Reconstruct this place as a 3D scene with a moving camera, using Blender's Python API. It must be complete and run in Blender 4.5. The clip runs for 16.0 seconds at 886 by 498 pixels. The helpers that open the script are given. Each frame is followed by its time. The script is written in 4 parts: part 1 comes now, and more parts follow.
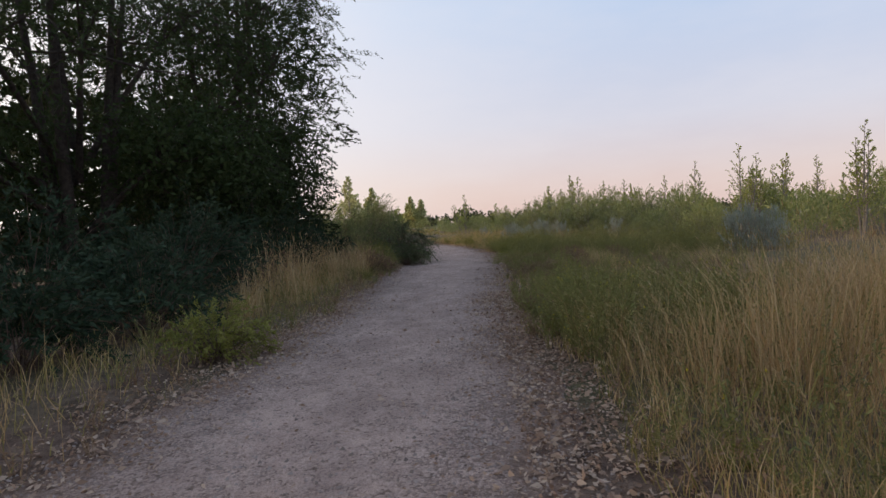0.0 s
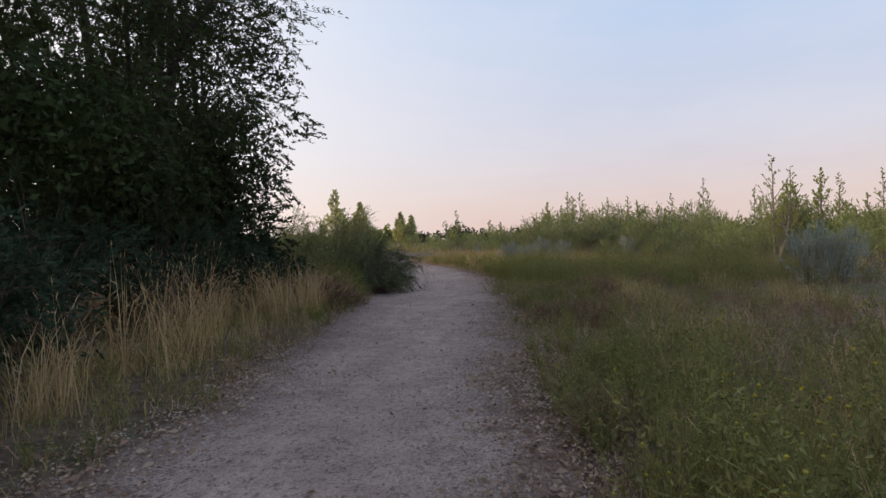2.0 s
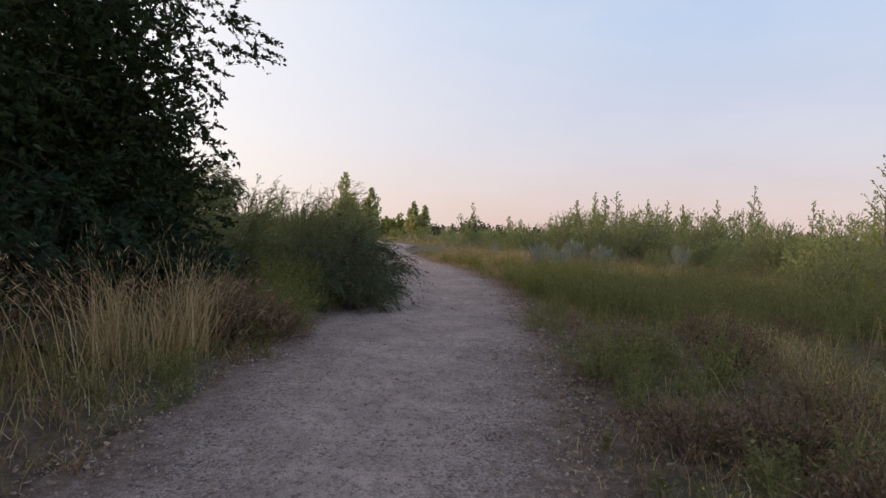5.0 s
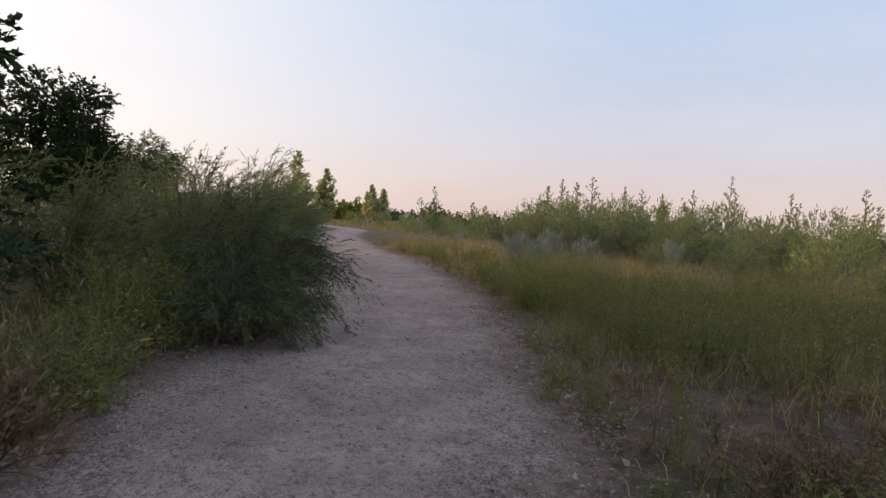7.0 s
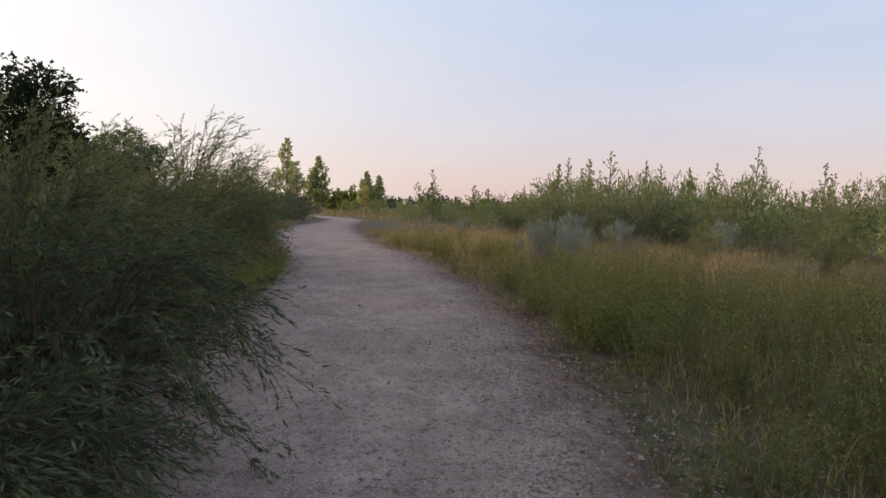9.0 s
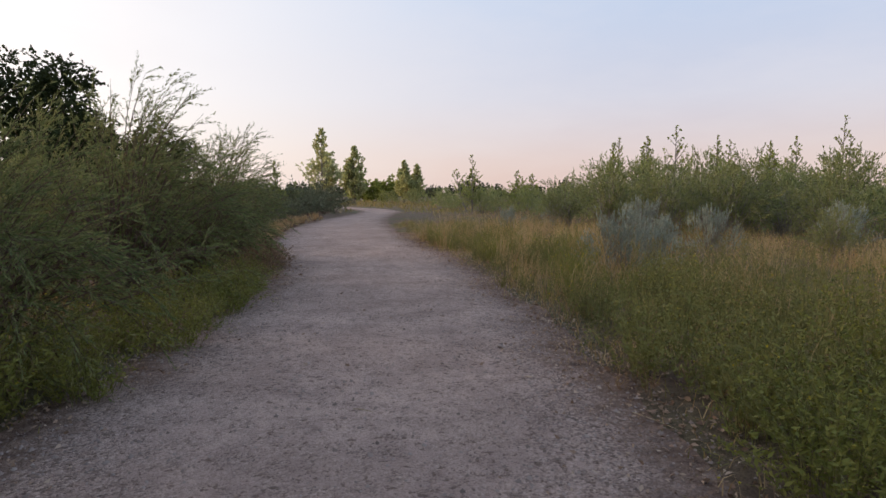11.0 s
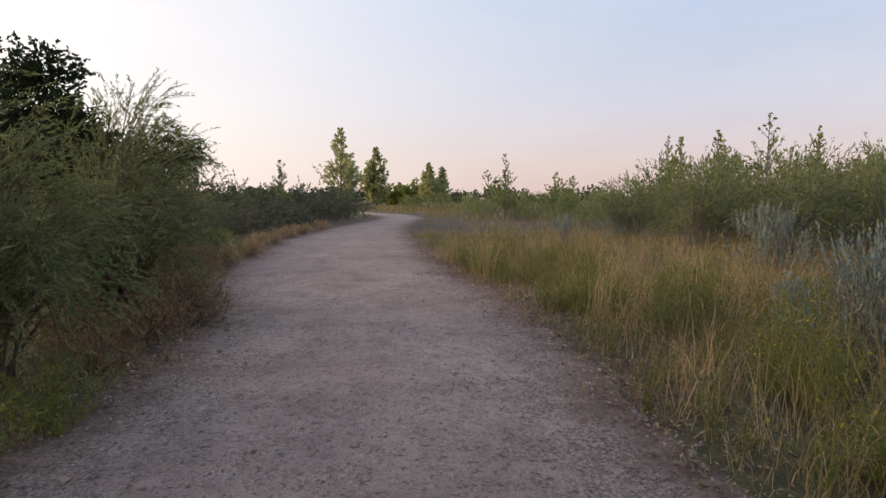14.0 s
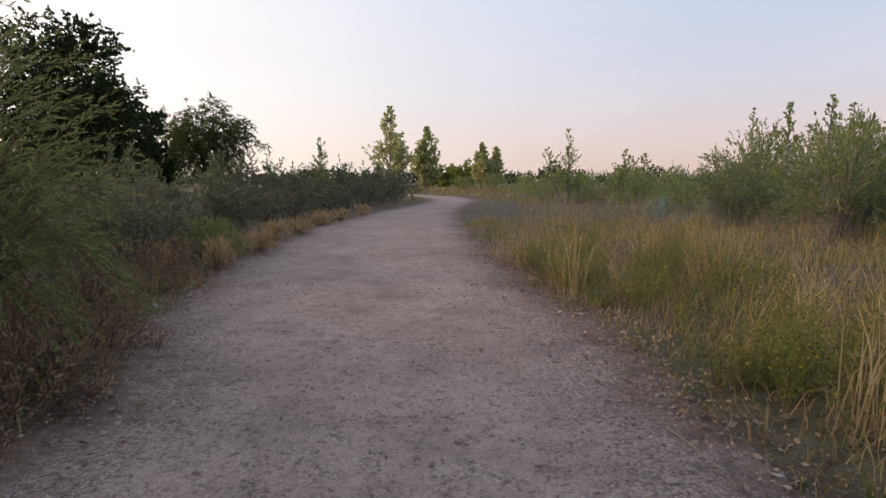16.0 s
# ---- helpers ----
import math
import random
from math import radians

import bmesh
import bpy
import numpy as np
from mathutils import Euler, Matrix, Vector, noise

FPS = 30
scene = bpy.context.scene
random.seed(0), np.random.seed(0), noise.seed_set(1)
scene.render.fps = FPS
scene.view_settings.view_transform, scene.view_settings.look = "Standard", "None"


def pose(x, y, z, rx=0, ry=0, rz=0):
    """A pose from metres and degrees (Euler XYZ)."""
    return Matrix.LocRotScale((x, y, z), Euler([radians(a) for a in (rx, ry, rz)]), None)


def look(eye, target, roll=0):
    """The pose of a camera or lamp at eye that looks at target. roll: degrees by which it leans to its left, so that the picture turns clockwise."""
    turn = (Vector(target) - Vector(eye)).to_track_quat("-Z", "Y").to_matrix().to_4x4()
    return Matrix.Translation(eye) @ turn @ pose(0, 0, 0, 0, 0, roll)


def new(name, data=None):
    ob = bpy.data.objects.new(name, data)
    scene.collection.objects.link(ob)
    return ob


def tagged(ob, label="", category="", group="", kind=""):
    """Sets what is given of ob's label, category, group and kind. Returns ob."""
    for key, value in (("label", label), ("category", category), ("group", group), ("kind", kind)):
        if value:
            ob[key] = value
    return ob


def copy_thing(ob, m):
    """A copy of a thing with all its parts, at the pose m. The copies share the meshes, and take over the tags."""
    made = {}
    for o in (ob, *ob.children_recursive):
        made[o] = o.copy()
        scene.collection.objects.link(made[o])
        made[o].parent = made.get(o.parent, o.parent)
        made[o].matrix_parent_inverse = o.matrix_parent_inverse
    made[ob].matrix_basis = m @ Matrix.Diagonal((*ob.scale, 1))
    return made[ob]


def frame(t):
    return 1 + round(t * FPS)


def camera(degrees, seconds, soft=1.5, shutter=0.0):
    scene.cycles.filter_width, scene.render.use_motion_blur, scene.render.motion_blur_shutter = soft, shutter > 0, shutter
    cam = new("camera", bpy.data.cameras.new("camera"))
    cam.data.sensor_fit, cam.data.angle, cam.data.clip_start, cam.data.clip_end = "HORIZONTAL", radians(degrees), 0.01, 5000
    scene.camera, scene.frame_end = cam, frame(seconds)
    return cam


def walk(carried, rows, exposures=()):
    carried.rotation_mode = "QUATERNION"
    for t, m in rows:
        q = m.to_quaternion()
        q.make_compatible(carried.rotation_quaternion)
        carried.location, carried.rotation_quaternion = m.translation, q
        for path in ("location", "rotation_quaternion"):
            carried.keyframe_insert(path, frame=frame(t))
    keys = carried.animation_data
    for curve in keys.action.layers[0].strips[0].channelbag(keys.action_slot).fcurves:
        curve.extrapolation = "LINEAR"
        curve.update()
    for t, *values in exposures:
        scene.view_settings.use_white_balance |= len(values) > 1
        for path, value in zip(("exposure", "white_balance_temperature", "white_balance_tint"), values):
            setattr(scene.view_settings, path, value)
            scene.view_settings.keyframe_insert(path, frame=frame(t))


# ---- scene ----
cam = camera(75.5, 16.0)
PATH = [
    (0, (2.686, -2.065, 1.401), (2.444, -0.082, 1.311), -2.7),
    (0.5, (2.661, -1.131, 1.389), (2.412, 0.85, 1.281), -5.0),
    (1, (2.559, -0.128, 1.388), (2.323, 1.854, 1.255), -0.7),
    (1.5, (2.458, 0.982, 1.415), (2.342, 2.978, 1.393), -2.9),
    (2, (2.37, 2.1, 1.431), (2.159, 4.088, 1.398), -1.8),
    (2.5, (2.177, 3.044, 1.456), (1.989, 5.033, 1.355), -0.1),
    (3, (2.108, 4.062, 1.447), (1.913, 6.052, 1.409), -2.1),
    (3.2, (2.047, 4.433, 1.43), (1.82, 6.42, 1.377), -2.5),
    (5.3, (1.84, 8.148, 1.44), (1.583, 10.131, 1.384), 2.7),
    (5.5, (1.797, 8.516, 1.484), (1.537, 10.498, 1.409), 2.0),
    (6, (1.627, 9.58, 1.46), (1.429, 11.561, 1.266), -1.2),
    (6.5, (1.55, 10.591, 1.432), (1.484, 12.588, 1.34), -0.3),
    (7, (1.438, 11.544, 1.44), (1.325, 13.538, 1.343), 3.8),
    (7.5, (1.326, 12.528, 1.46), (1.304, 14.521, 1.294), 0.3),
    (8, (1.245, 13.493, 1.495), (1.141, 15.485, 1.346), 1.0),
    (8.2, (1.164, 13.901, 1.45), (1.038, 15.891, 1.295), 2.4),
    (10.3, (1.027, 17.486, 1.443), (0.913, 19.479, 1.315), -0.8),
    (10.5, (1.004, 17.822, 1.424), (0.832, 19.806, 1.249), -0.1),
    (11, (0.886, 18.655, 1.455), (0.633, 20.629, 1.266), 0.1),
    (11.5, (0.843, 19.478, 1.468), (0.489, 21.439, 1.297), 0.6),
    (12, (0.624, 20.318, 1.415), (0.087, 22.231, 1.185), 2.1),
    (12.5, (0.437, 21.126, 1.398), (-0.084, 23.039, 1.137), -0.4),
    (13, (0.261, 22.059, 1.391), (-0.294, 23.957, 1.096), 0.6),
    (13.5, (0.04, 22.851, 1.431), (-0.353, 24.792, 1.154), -1.7),
    (14, (-0.049, 23.659, 1.429), (-0.386, 25.623, 1.256), 0.3),
    (14.5, (-0.231, 24.499, 1.383), (-0.586, 26.458, 1.19), 2.3),
    (15, (-0.38, 25.333, 1.348), (-0.755, 27.289, 1.162), 0.5),
    (15.5, (-0.554, 26.091, 1.365), (-1.098, 28.001, 1.136), 3.7),
    (16, (-0.772, 26.89, 1.377), (-1.286, 28.809, 1.141), -0.0),
]
walk(cam, [(t, look(eye, target, roll)) for t, eye, target, roll in PATH])

# ---- world and light ----
SUN_AZ, SUN_EL = 86.0, 10.0          # degrees to the left of +y, degrees above the horizon
world = bpy.data.worlds.new("dusk_sky")
scene.world = world
world.use_nodes = True
wt = world.node_tree
wt.nodes.clear()


def link(tree, a, b):
    tree.links.new(a, b)


def ramp(tree, fac, stops):
    n = tree.nodes.new("ShaderNodeValToRGB")
    el = n.color_ramp.elements
    while len(el) < len(stops):
        el.new(0.5)
    for e, (p, c) in zip(el, stops):
        e.position, e.color = p, (*c, 1)
    link(tree, fac, n.inputs["Fac"])
    return n.outputs["Color"]


def maths(tree, op, a, b=None, clamp=False):
    n = tree.nodes.new("ShaderNodeMath")
    n.operation, n.use_clamp = op, clamp
    for k, v in enumerate((a, b)):
        if v is None:
            continue
        if isinstance(v, (int, float)):
            n.inputs[k].default_value = v
        else:
            link(tree, v, n.inputs[k])
    return n.outputs[0]


def mix(tree, fac, a, b, mode="MIX"):
    n = tree.nodes.new("ShaderNodeMix")
    n.data_type, n.blend_type = "RGBA", mode
    for k, v in ((0, fac), (6, a), (7, b)):
        if isinstance(v, (int, float)):
            n.inputs[k].default_value = v
        elif isinstance(v, tuple):
            n.inputs[k].default_value = (*v, 1)
        else:
            link(tree, v, n.inputs[k])
    return n.outputs[2]


coord = wt.nodes.new("ShaderNodeTexCoord")
sep = wt.nodes.new("ShaderNodeSeparateXYZ")
link(wt, coord.outputs["Generated"], sep.inputs[0])
height = maths(wt, "MAXIMUM", sep.outputs["Z"], 0.0)
base_sky = ramp(wt, height, [(0.0, (0.74, 0.53, 0.49)), (0.06, (0.72, 0.56, 0.565)), (0.16, (0.645, 0.63, 0.735)), (0.34, (0.52, 0.635, 0.845)),
                             (0.6, (0.4, 0.55, 0.81)), (1.0, (0.34, 0.48, 0.76))])
dot = wt.nodes.new("ShaderNodeVectorMath")
dot.operation = "DOT_PRODUCT"
link(wt, coord.outputs["Generated"], dot.inputs[0])
dot.inputs[1].default_value = (-math.sin(radians(62)) * 0.95, math.cos(radians(62)) * 0.95, 0.31)
glow = maths(wt, "POWER", maths(wt, "MAXIMUM", dot.outputs["Value"], 0.0), 3.2)
with_glow = mix(wt, maths(wt, "MULTIPLY", glow, 1.0, True), base_sky, (1.16, 1.06, 1.0))
# thin high haze, drawn out level
haze_map = wt.nodes.new("ShaderNodeMapping")
haze_map.inputs["Scale"].default_value = (2.2, 2.2, 7.0)
link(wt, coord.outputs["Generated"], haze_map.inputs["Vector"])
haze = wt.nodes.new("ShaderNodeTexNoise")
haze.inputs["Scale"].default_value, haze.inputs["Detail"].default_value, haze.inputs["Roughness"].default_value = 1.6, 5.0, 0.6
link(wt, haze_map.outputs["Vector"], haze.inputs["Vector"])
with_glow = mix(wt, maths(wt, "MULTIPLY", maths(wt, "SUBTRACT", haze.outputs["Fac"], 0.42, True), 0.75, True), with_glow, (0.86, 0.8, 0.83))
nishita = wt.nodes.new("ShaderNodeTexSky")
nishita.sky_type, nishita.sun_disc = "NISHITA", False
nishita.sun_elevation, nishita.sun_rotation = radians(SUN_EL), radians(-SUN_AZ)
nishita.air_density, nishita.dust_density = 1.0, 1.5
low_sky = mix(wt, 1.0, nishita.outputs["Color"], (0.035, 0.035, 0.035), "MULTIPLY")
both = mix(wt, 1.0, with_glow, low_sky, "ADD")
back = wt.nodes.new("ShaderNodeBackground")
link(wt, both, back.inputs["Color"])
back.inputs["Strength"].default_value = 0.92
out = wt.nodes.new("ShaderNodeOutputWorld")
link(wt, back.outputs[0], out.inputs["Surface"])

sun = new("sun", bpy.data.lights.new("sun", "SUN"))
sun.data.energy, sun.data.angle, sun.data.color = 2.8, radians(24), (1.0, 0.7, 0.42)
sun.matrix_world = look((0, 0, 0), (math.sin(radians(SUN_AZ)), -math.cos(radians(SUN_AZ)), -math.tan(radians(SUN_EL))))


# ---- materials ----
def material(name):
    m = bpy.data.materials.new(name)
    m.use_nodes = True
    t = m.node_tree
    t.nodes.clear()
    o = t.nodes.new("ShaderNodeOutputMaterial")
    return m, t, o


def noise_tex(t, scale, detail=4.0, rough=0.55):
    c = t.nodes.new("ShaderNodeTexCoord")
    n = t.nodes.new("ShaderNodeTexNoise")
    n.inputs["Scale"].default_value, n.inputs["Detail"].default_value, n.inputs["Roughness"].default_value = scale, detail, rough
    link(t, c.outputs["Object"], n.inputs["Vector"])
    return n.outputs["Fac"]


def principled(t, o, color, rough, bump=None, strength=0.5, distance=0.01):
    p = t.nodes.new("ShaderNodeBsdfPrincipled")
    p.inputs["Specular IOR Level"].default_value = 0.3
    if isinstance(color, tuple):
        p.inputs["Base Color"].default_value = (*color, 1)
    else:
        link(t, color, p.inputs["Base Color"])
    p.inputs["Roughness"].default_value = rough
    if bump is not None:
        b = t.nodes.new("ShaderNodeBump")
        b.inputs["Strength"].default_value, b.inputs["Distance"].default_value = strength, distance
        link(t, bump, b.inputs["Height"])
        link(t, b.outputs[0], p.inputs["Normal"])
    link(t, p.outputs[0], o.inputs["Surface"])
    return p


def leaf_material(name, colours, through_light=0.3, rough=0.6, patch=0.35):
    """Leaf surface: colour differs from leaf to leaf and in broad patches; some light passes through."""
    m, t, o = material(name)
    g = t.nodes.new("ShaderNodeNewGeometry")
    broad = noise_tex(t, patch * 2, 2.0)
    fac = maths(t, "ADD", maths(t, "MULTIPLY", g.outputs["Random Per Island"], 0.6), maths(t, "MULTIPLY", maths(t, "SUBTRACT", broad, 0.3), 1.0), True)
    n = len(colours)
    col = ramp(t, fac, [(k / (n - 1), c) for k, c in enumerate(colours)])
    p = principled(t, o, col, max(rough, 0.65))
    p.inputs["Specular IOR Level"].default_value = 0.12
    tr = t.nodes.new("ShaderNodeBsdfTranslucent")
    link(t, col, tr.inputs["Color"])
    mx = t.nodes.new("ShaderNodeMixShader")
    mx.inputs[0].default_value = through_light
    link(t, p.outputs[0], mx.inputs[1])
    link(t, tr.outputs[0], mx.inputs[2])
    link(t, mx.outputs[0], o.inputs["Surface"])
    return m


def bark_material(name, a, b):
    m, t, o = material(name)
    n = noise_tex(t, 14.0, 6.0)
    principled(t, o, ramp(t, n, [(0.3, a), (0.7, b)]), 0.9, noise_tex(t, 40.0, 5.0), 0.8, 0.02)
    return m


def gravel_material():
    m, t, o = material("path_gravel")
    c = t.nodes.new("ShaderNodeTexCoord")
    broad, mid, fine, clods = noise_tex(t, 0.55, 4.0), noise_tex(t, 7.0, 5.0, 0.65), noise_tex(t, 90.0, 3.0, 0.7), noise_tex(t, 22.0, 3.0, 0.6)
    v = t.nodes.new("ShaderNodeTexVoronoi")
    v.inputs["Scale"].default_value = 60.0
    link(t, c.outputs["Object"], v.inputs["Vector"])
    grain = ramp(t, v.outputs["Color"], [(0.0, (0.11, 0.077, 0.06)), (0.5, (0.37, 0.27, 0.222)), (1.0, (0.6, 0.46, 0.385))])
    dust = ramp(t, broad, [(0.35, (0.45, 0.323, 0.266)), (0.65, (0.615, 0.455, 0.379))])
    at = t.nodes.new("ShaderNodeAttribute")
    at.attribute_name = "shoulder"
    worn = maths(t, "ADD", mid, maths(t, "MULTIPLY", at.outputs["Fac"], -0.42))
    a = mix(t, ramp(t, worn, [(0.3, (0.1, 0.1, 0.1)), (0.6, (0.8, 0.8, 0.8))]), grain, dust)
    scuffed = ramp(t, noise_tex(t, 1.7, 5.0, 0.6), [(0.34, (0.82, 0.8, 0.8)), (0.56, (1.07, 1.06, 1.05))])
    a = mix(t, 1.0, a, scuffed, "MULTIPLY")
    dark = ramp(t, fine, [(0.3, (0.5, 0.47, 0.46)), (0.5, (1, 1, 1))])
    specks = ramp(t, clods, [(0.33, (0.5, 0.47, 0.45)), (0.42, (1, 1, 1))])
    col = mix(t, 1.0, mix(t, 1.0, a, dark, "MULTIPLY"), specks, "MULTIPLY")
    frayed = maths(t, "ADD", at.outputs["Fac"], maths(t, "MULTIPLY", maths(t, "SUBTRACT", noise_tex(t, 3.0, 6.0, 0.7), 0.5), 1.1))
    litter = ramp(t, mid, [(0.3, (0.1, 0.06, 0.043)), (0.5, (0.215, 0.138, 0.1)), (0.7, (0.35, 0.243, 0.182))])
    litter = mix(t, 1.0, litter, dark, "MULTIPLY")
    col = mix(t, ramp(t, frayed, [(0.5, (0, 0, 0)), (0.95, (1, 1, 1))]), col, litter)
    h = maths(t, "ADD", maths(t, "MULTIPLY", v.outputs["Distance"], -0.6), maths(t, "ADD", maths(t, "MULTIPLY", clods, 1.6), maths(t, "MULTIPLY", mid, 2.0)))
    principled(t, o, col, 0.95, maths(t, "ADD", h, fine), 0.85, 0.02)
    return m


def soil_material():
    m, t, o = material("soil_and_litter")
    broad, mid, fine = noise_tex(t, 0.3, 4.0), noise_tex(t, 5.0, 6.0, 0.7), noise_tex(t, 70.0, 4.0, 0.7)
    a = ramp(t, mid, [(0.3, (0.085, 0.05, 0.035)), (0.5, (0.18, 0.117, 0.083)), (0.7, (0.285, 0.197, 0.143))])
    b = ramp(t, mid, [(0.3, (0.075, 0.068, 0.034)), (0.7, (0.2, 0.17, 0.085))])
    col = mix(t, ramp(t, broad, [(0.42, (0, 0, 0)), (0.6, (1, 1, 1))]), a, b)
    col = mix(t, 1.0, col, ramp(t, fine, [(0.3, (0.5, 0.5, 0.5)), (0.6, (1.1, 1.1, 1.1))]), "MULTIPLY")
    principled(t, o, col, 0.95, maths(t, "ADD", mid, fine), 0.9, 0.03)
    return m


M_PATH, M_SOIL = gravel_material(), soil_material()
M_STRAW = leaf_material("dry_straw", [(0.28, 0.165, 0.075), (0.45, 0.295, 0.14), (0.57, 0.41, 0.21), (0.64, 0.5, 0.3)], 0.3, 0.7, 0.5)
M_GRASS = leaf_material("olive_grass", [(0.15, 0.135, 0.04), (0.25, 0.21, 0.066), (0.36, 0.29, 0.1), (0.47, 0.36, 0.15)], 0.3, 0.7, 0.4)
M_WEED = leaf_material("weed_leaf", [(0.105, 0.106, 0.043), (0.175, 0.172, 0.062), (0.255, 0.236, 0.086), (0.345, 0.285, 0.108)], 0.3, 0.65, 0.5)
M_BROWNWEED = leaf_material("withered_weed", [(0.16, 0.095, 0.058), (0.27, 0.175, 0.105), (0.37, 0.26, 0.155)], 0.2, 0.8, 0.8)
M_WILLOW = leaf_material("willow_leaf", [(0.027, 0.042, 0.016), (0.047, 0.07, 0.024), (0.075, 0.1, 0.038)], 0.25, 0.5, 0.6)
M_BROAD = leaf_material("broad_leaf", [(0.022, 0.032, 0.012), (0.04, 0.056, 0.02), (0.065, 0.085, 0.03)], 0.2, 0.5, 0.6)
M_SHRUB = leaf_material("shrub_leaf", [(0.022, 0.036, 0.022), (0.04, 0.064, 0.035), (0.07, 0.098, 0.05)], 0.2, 0.55, 0.7)
M_LIME = leaf_material("lime_leaf", [(0.15, 0.165, 0.04), (0.24, 0.245, 0.06), (0.34, 0.31, 0.085)], 0.3, 0.6, 0.8)
M_TAMARISK = leaf_material("tamarisk_leaf", [(0.09, 0.12, 0.052), (0.165, 0.2, 0.078), (0.25, 0.27, 0.105), (0.34, 0.305, 0.135)], 0.35, 0.65, 0.6)
M_BUSH = leaf_material("willow_bush_leaf", [(0.15, 0.185, 0.07), (0.24, 0.28, 0.105), (0.34, 0.355, 0.15), (0.42, 0.4, 0.19)], 0.4, 0.6, 0.5)
M_SPROUT = leaf_material("rabbitbrush_leaf", [(0.165, 0.17, 0.06), (0.25, 0.25, 0.083), (0.36, 0.33, 0.115)], 0.3, 0.65, 0.8)
# darker green tamarisk; colour patches also imitate shaded gaps and lit tips
M_TAMSHADE = leaf_material("shade_patched_dark_tamarisk_leaf", [(0.042, 0.058, 0.032), (0.084, 0.108, 0.055), (0.145, 0.172, 0.08), (0.225, 0.228, 0.104)], 0.25, 0.6, 0.8)
M_HEDGE = leaf_material("greasewood_leaf", [(0.105, 0.115, 0.066), (0.175, 0.185, 0.106), (0.255, 0.25, 0.15)], 0.2, 0.7, 0.5)
M_SAGE = leaf_material("sage_leaf", [(0.21, 0.255, 0.21), (0.32, 0.36, 0.3), (0.41, 0.445, 0.375)], 0.15, 0.8, 0.8)
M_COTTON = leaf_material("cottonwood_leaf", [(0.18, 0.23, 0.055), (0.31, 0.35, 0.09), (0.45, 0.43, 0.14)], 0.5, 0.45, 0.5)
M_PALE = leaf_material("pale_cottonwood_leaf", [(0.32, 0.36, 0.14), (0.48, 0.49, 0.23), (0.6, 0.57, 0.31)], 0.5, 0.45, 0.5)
M_FAR = leaf_material("far_wood_leaf", [(0.05, 0.06, 0.035), (0.08, 0.09, 0.05), (0.12, 0.12, 0.07)], 0.2, 0.7, 0.03)
# willow leaves darkened in colour to read as a backlit silhouette
M_WEEPING_BACKLIT = leaf_material("backlit_weeping_willow_leaf", [(0.05, 0.062, 0.022), (0.09, 0.105, 0.034), (0.16, 0.165, 0.05)], 0.35, 0.55, 0.15)
M_HEAD = leaf_material("flower_head", [(0.1, 0.115, 0.035), (0.155, 0.165, 0.045), (0.25, 0.225, 0.05), (0.52, 0.41, 0.04)], 0.1, 0.6, 1.0)
M_THICKET = leaf_material("thicket_leaf", [(0.11, 0.135, 0.058), (0.18, 0.21, 0.085), (0.27, 0.285, 0.115), (0.36, 0.345, 0.15)], 0.35, 0.6, 0.5)
M_BROWNHEDGE = leaf_material("brownish_greasewood_leaf", [(0.1, 0.09, 0.06), (0.165, 0.148, 0.096), (0.24, 0.212, 0.135)], 0.2, 0.7, 0.5)
M_FLOWER = leaf_material("yellow_petal", [(0.55, 0.42, 0.03), (0.7, 0.55, 0.05)], 0.2, 0.6, 1.0)
M_LITTER = leaf_material("dead_leaf", [(0.2, 0.12, 0.078), (0.33, 0.215, 0.148), (0.46, 0.335, 0.24), (0.56, 0.44, 0.34)], 0.1, 0.8, 1.0)
M_STONE = leaf_material("small_stone", [(0.13, 0.095, 0.078), (0.25, 0.19, 0.158), (0.33, 0.26, 0.222), (0.41, 0.335, 0.29)], 0.0, 0.9, 1.0)
M_BARK = bark_material("bark", (0.03, 0.023, 0.018), (0.075, 0.06, 0.048))
M_STEM = bark_material("red_brown_stem", (0.09, 0.06, 0.045), (0.2, 0.13, 0.095))
M_GREYSTEM = bark_material("grey_stem", (0.16, 0.14, 0.12), (0.3, 0.27, 0.23))


# ---- mesh tools ----
def shape(name, verts, loops, totals, mat):
    """A mesh from flat arrays."""
    me = bpy.data.meshes.new(name)
    me.vertices.add(len(verts))
    me.vertices.foreach_set("co", np.asarray(verts, np.float32).ravel())
    me.loops.add(len(loops))
    me.loops.foreach_set("vertex_index", np.asarray(loops, np.int32))
    me.polygons.add(len(totals))
    starts = np.concatenate(([0], np.cumsum(totals)[:-1]))
    me.polygons.foreach_set("loop_start", starts.astype(np.int32))
    me.update(calc_edges=True)
    me.validate()
    me.materials.append(mat)
    return me


def unit(v):
    return v / np.maximum(np.linalg.norm(v, axis=-1, keepdims=True), 1e-9)


def leaf_arrays(rng, c, d, length, width, fold=0.15):
    """Folded diamond leaves: base c, direction d."""
    n = len(c)
    d = unit(d)
    s = unit(np.cross(d, rng.normal(size=(n, 3))))
    up = np.cross(s, d)
    length, width = np.broadcast_to(length, n)[:, None], np.broadcast_to(width, n)[:, None]
    v = np.empty((n, 4, 3))
    v[:, 0], v[:, 2] = c, c + d * length
    v[:, 1] = c + d * length * 0.42 + s * width * 0.5 + up * width * fold
    v[:, 3] = c + d * length * 0.42 - s * width * 0.5 + up * width * fold
    return v.reshape(-1, 3), np.arange(4 * n), np.full(n, 4)


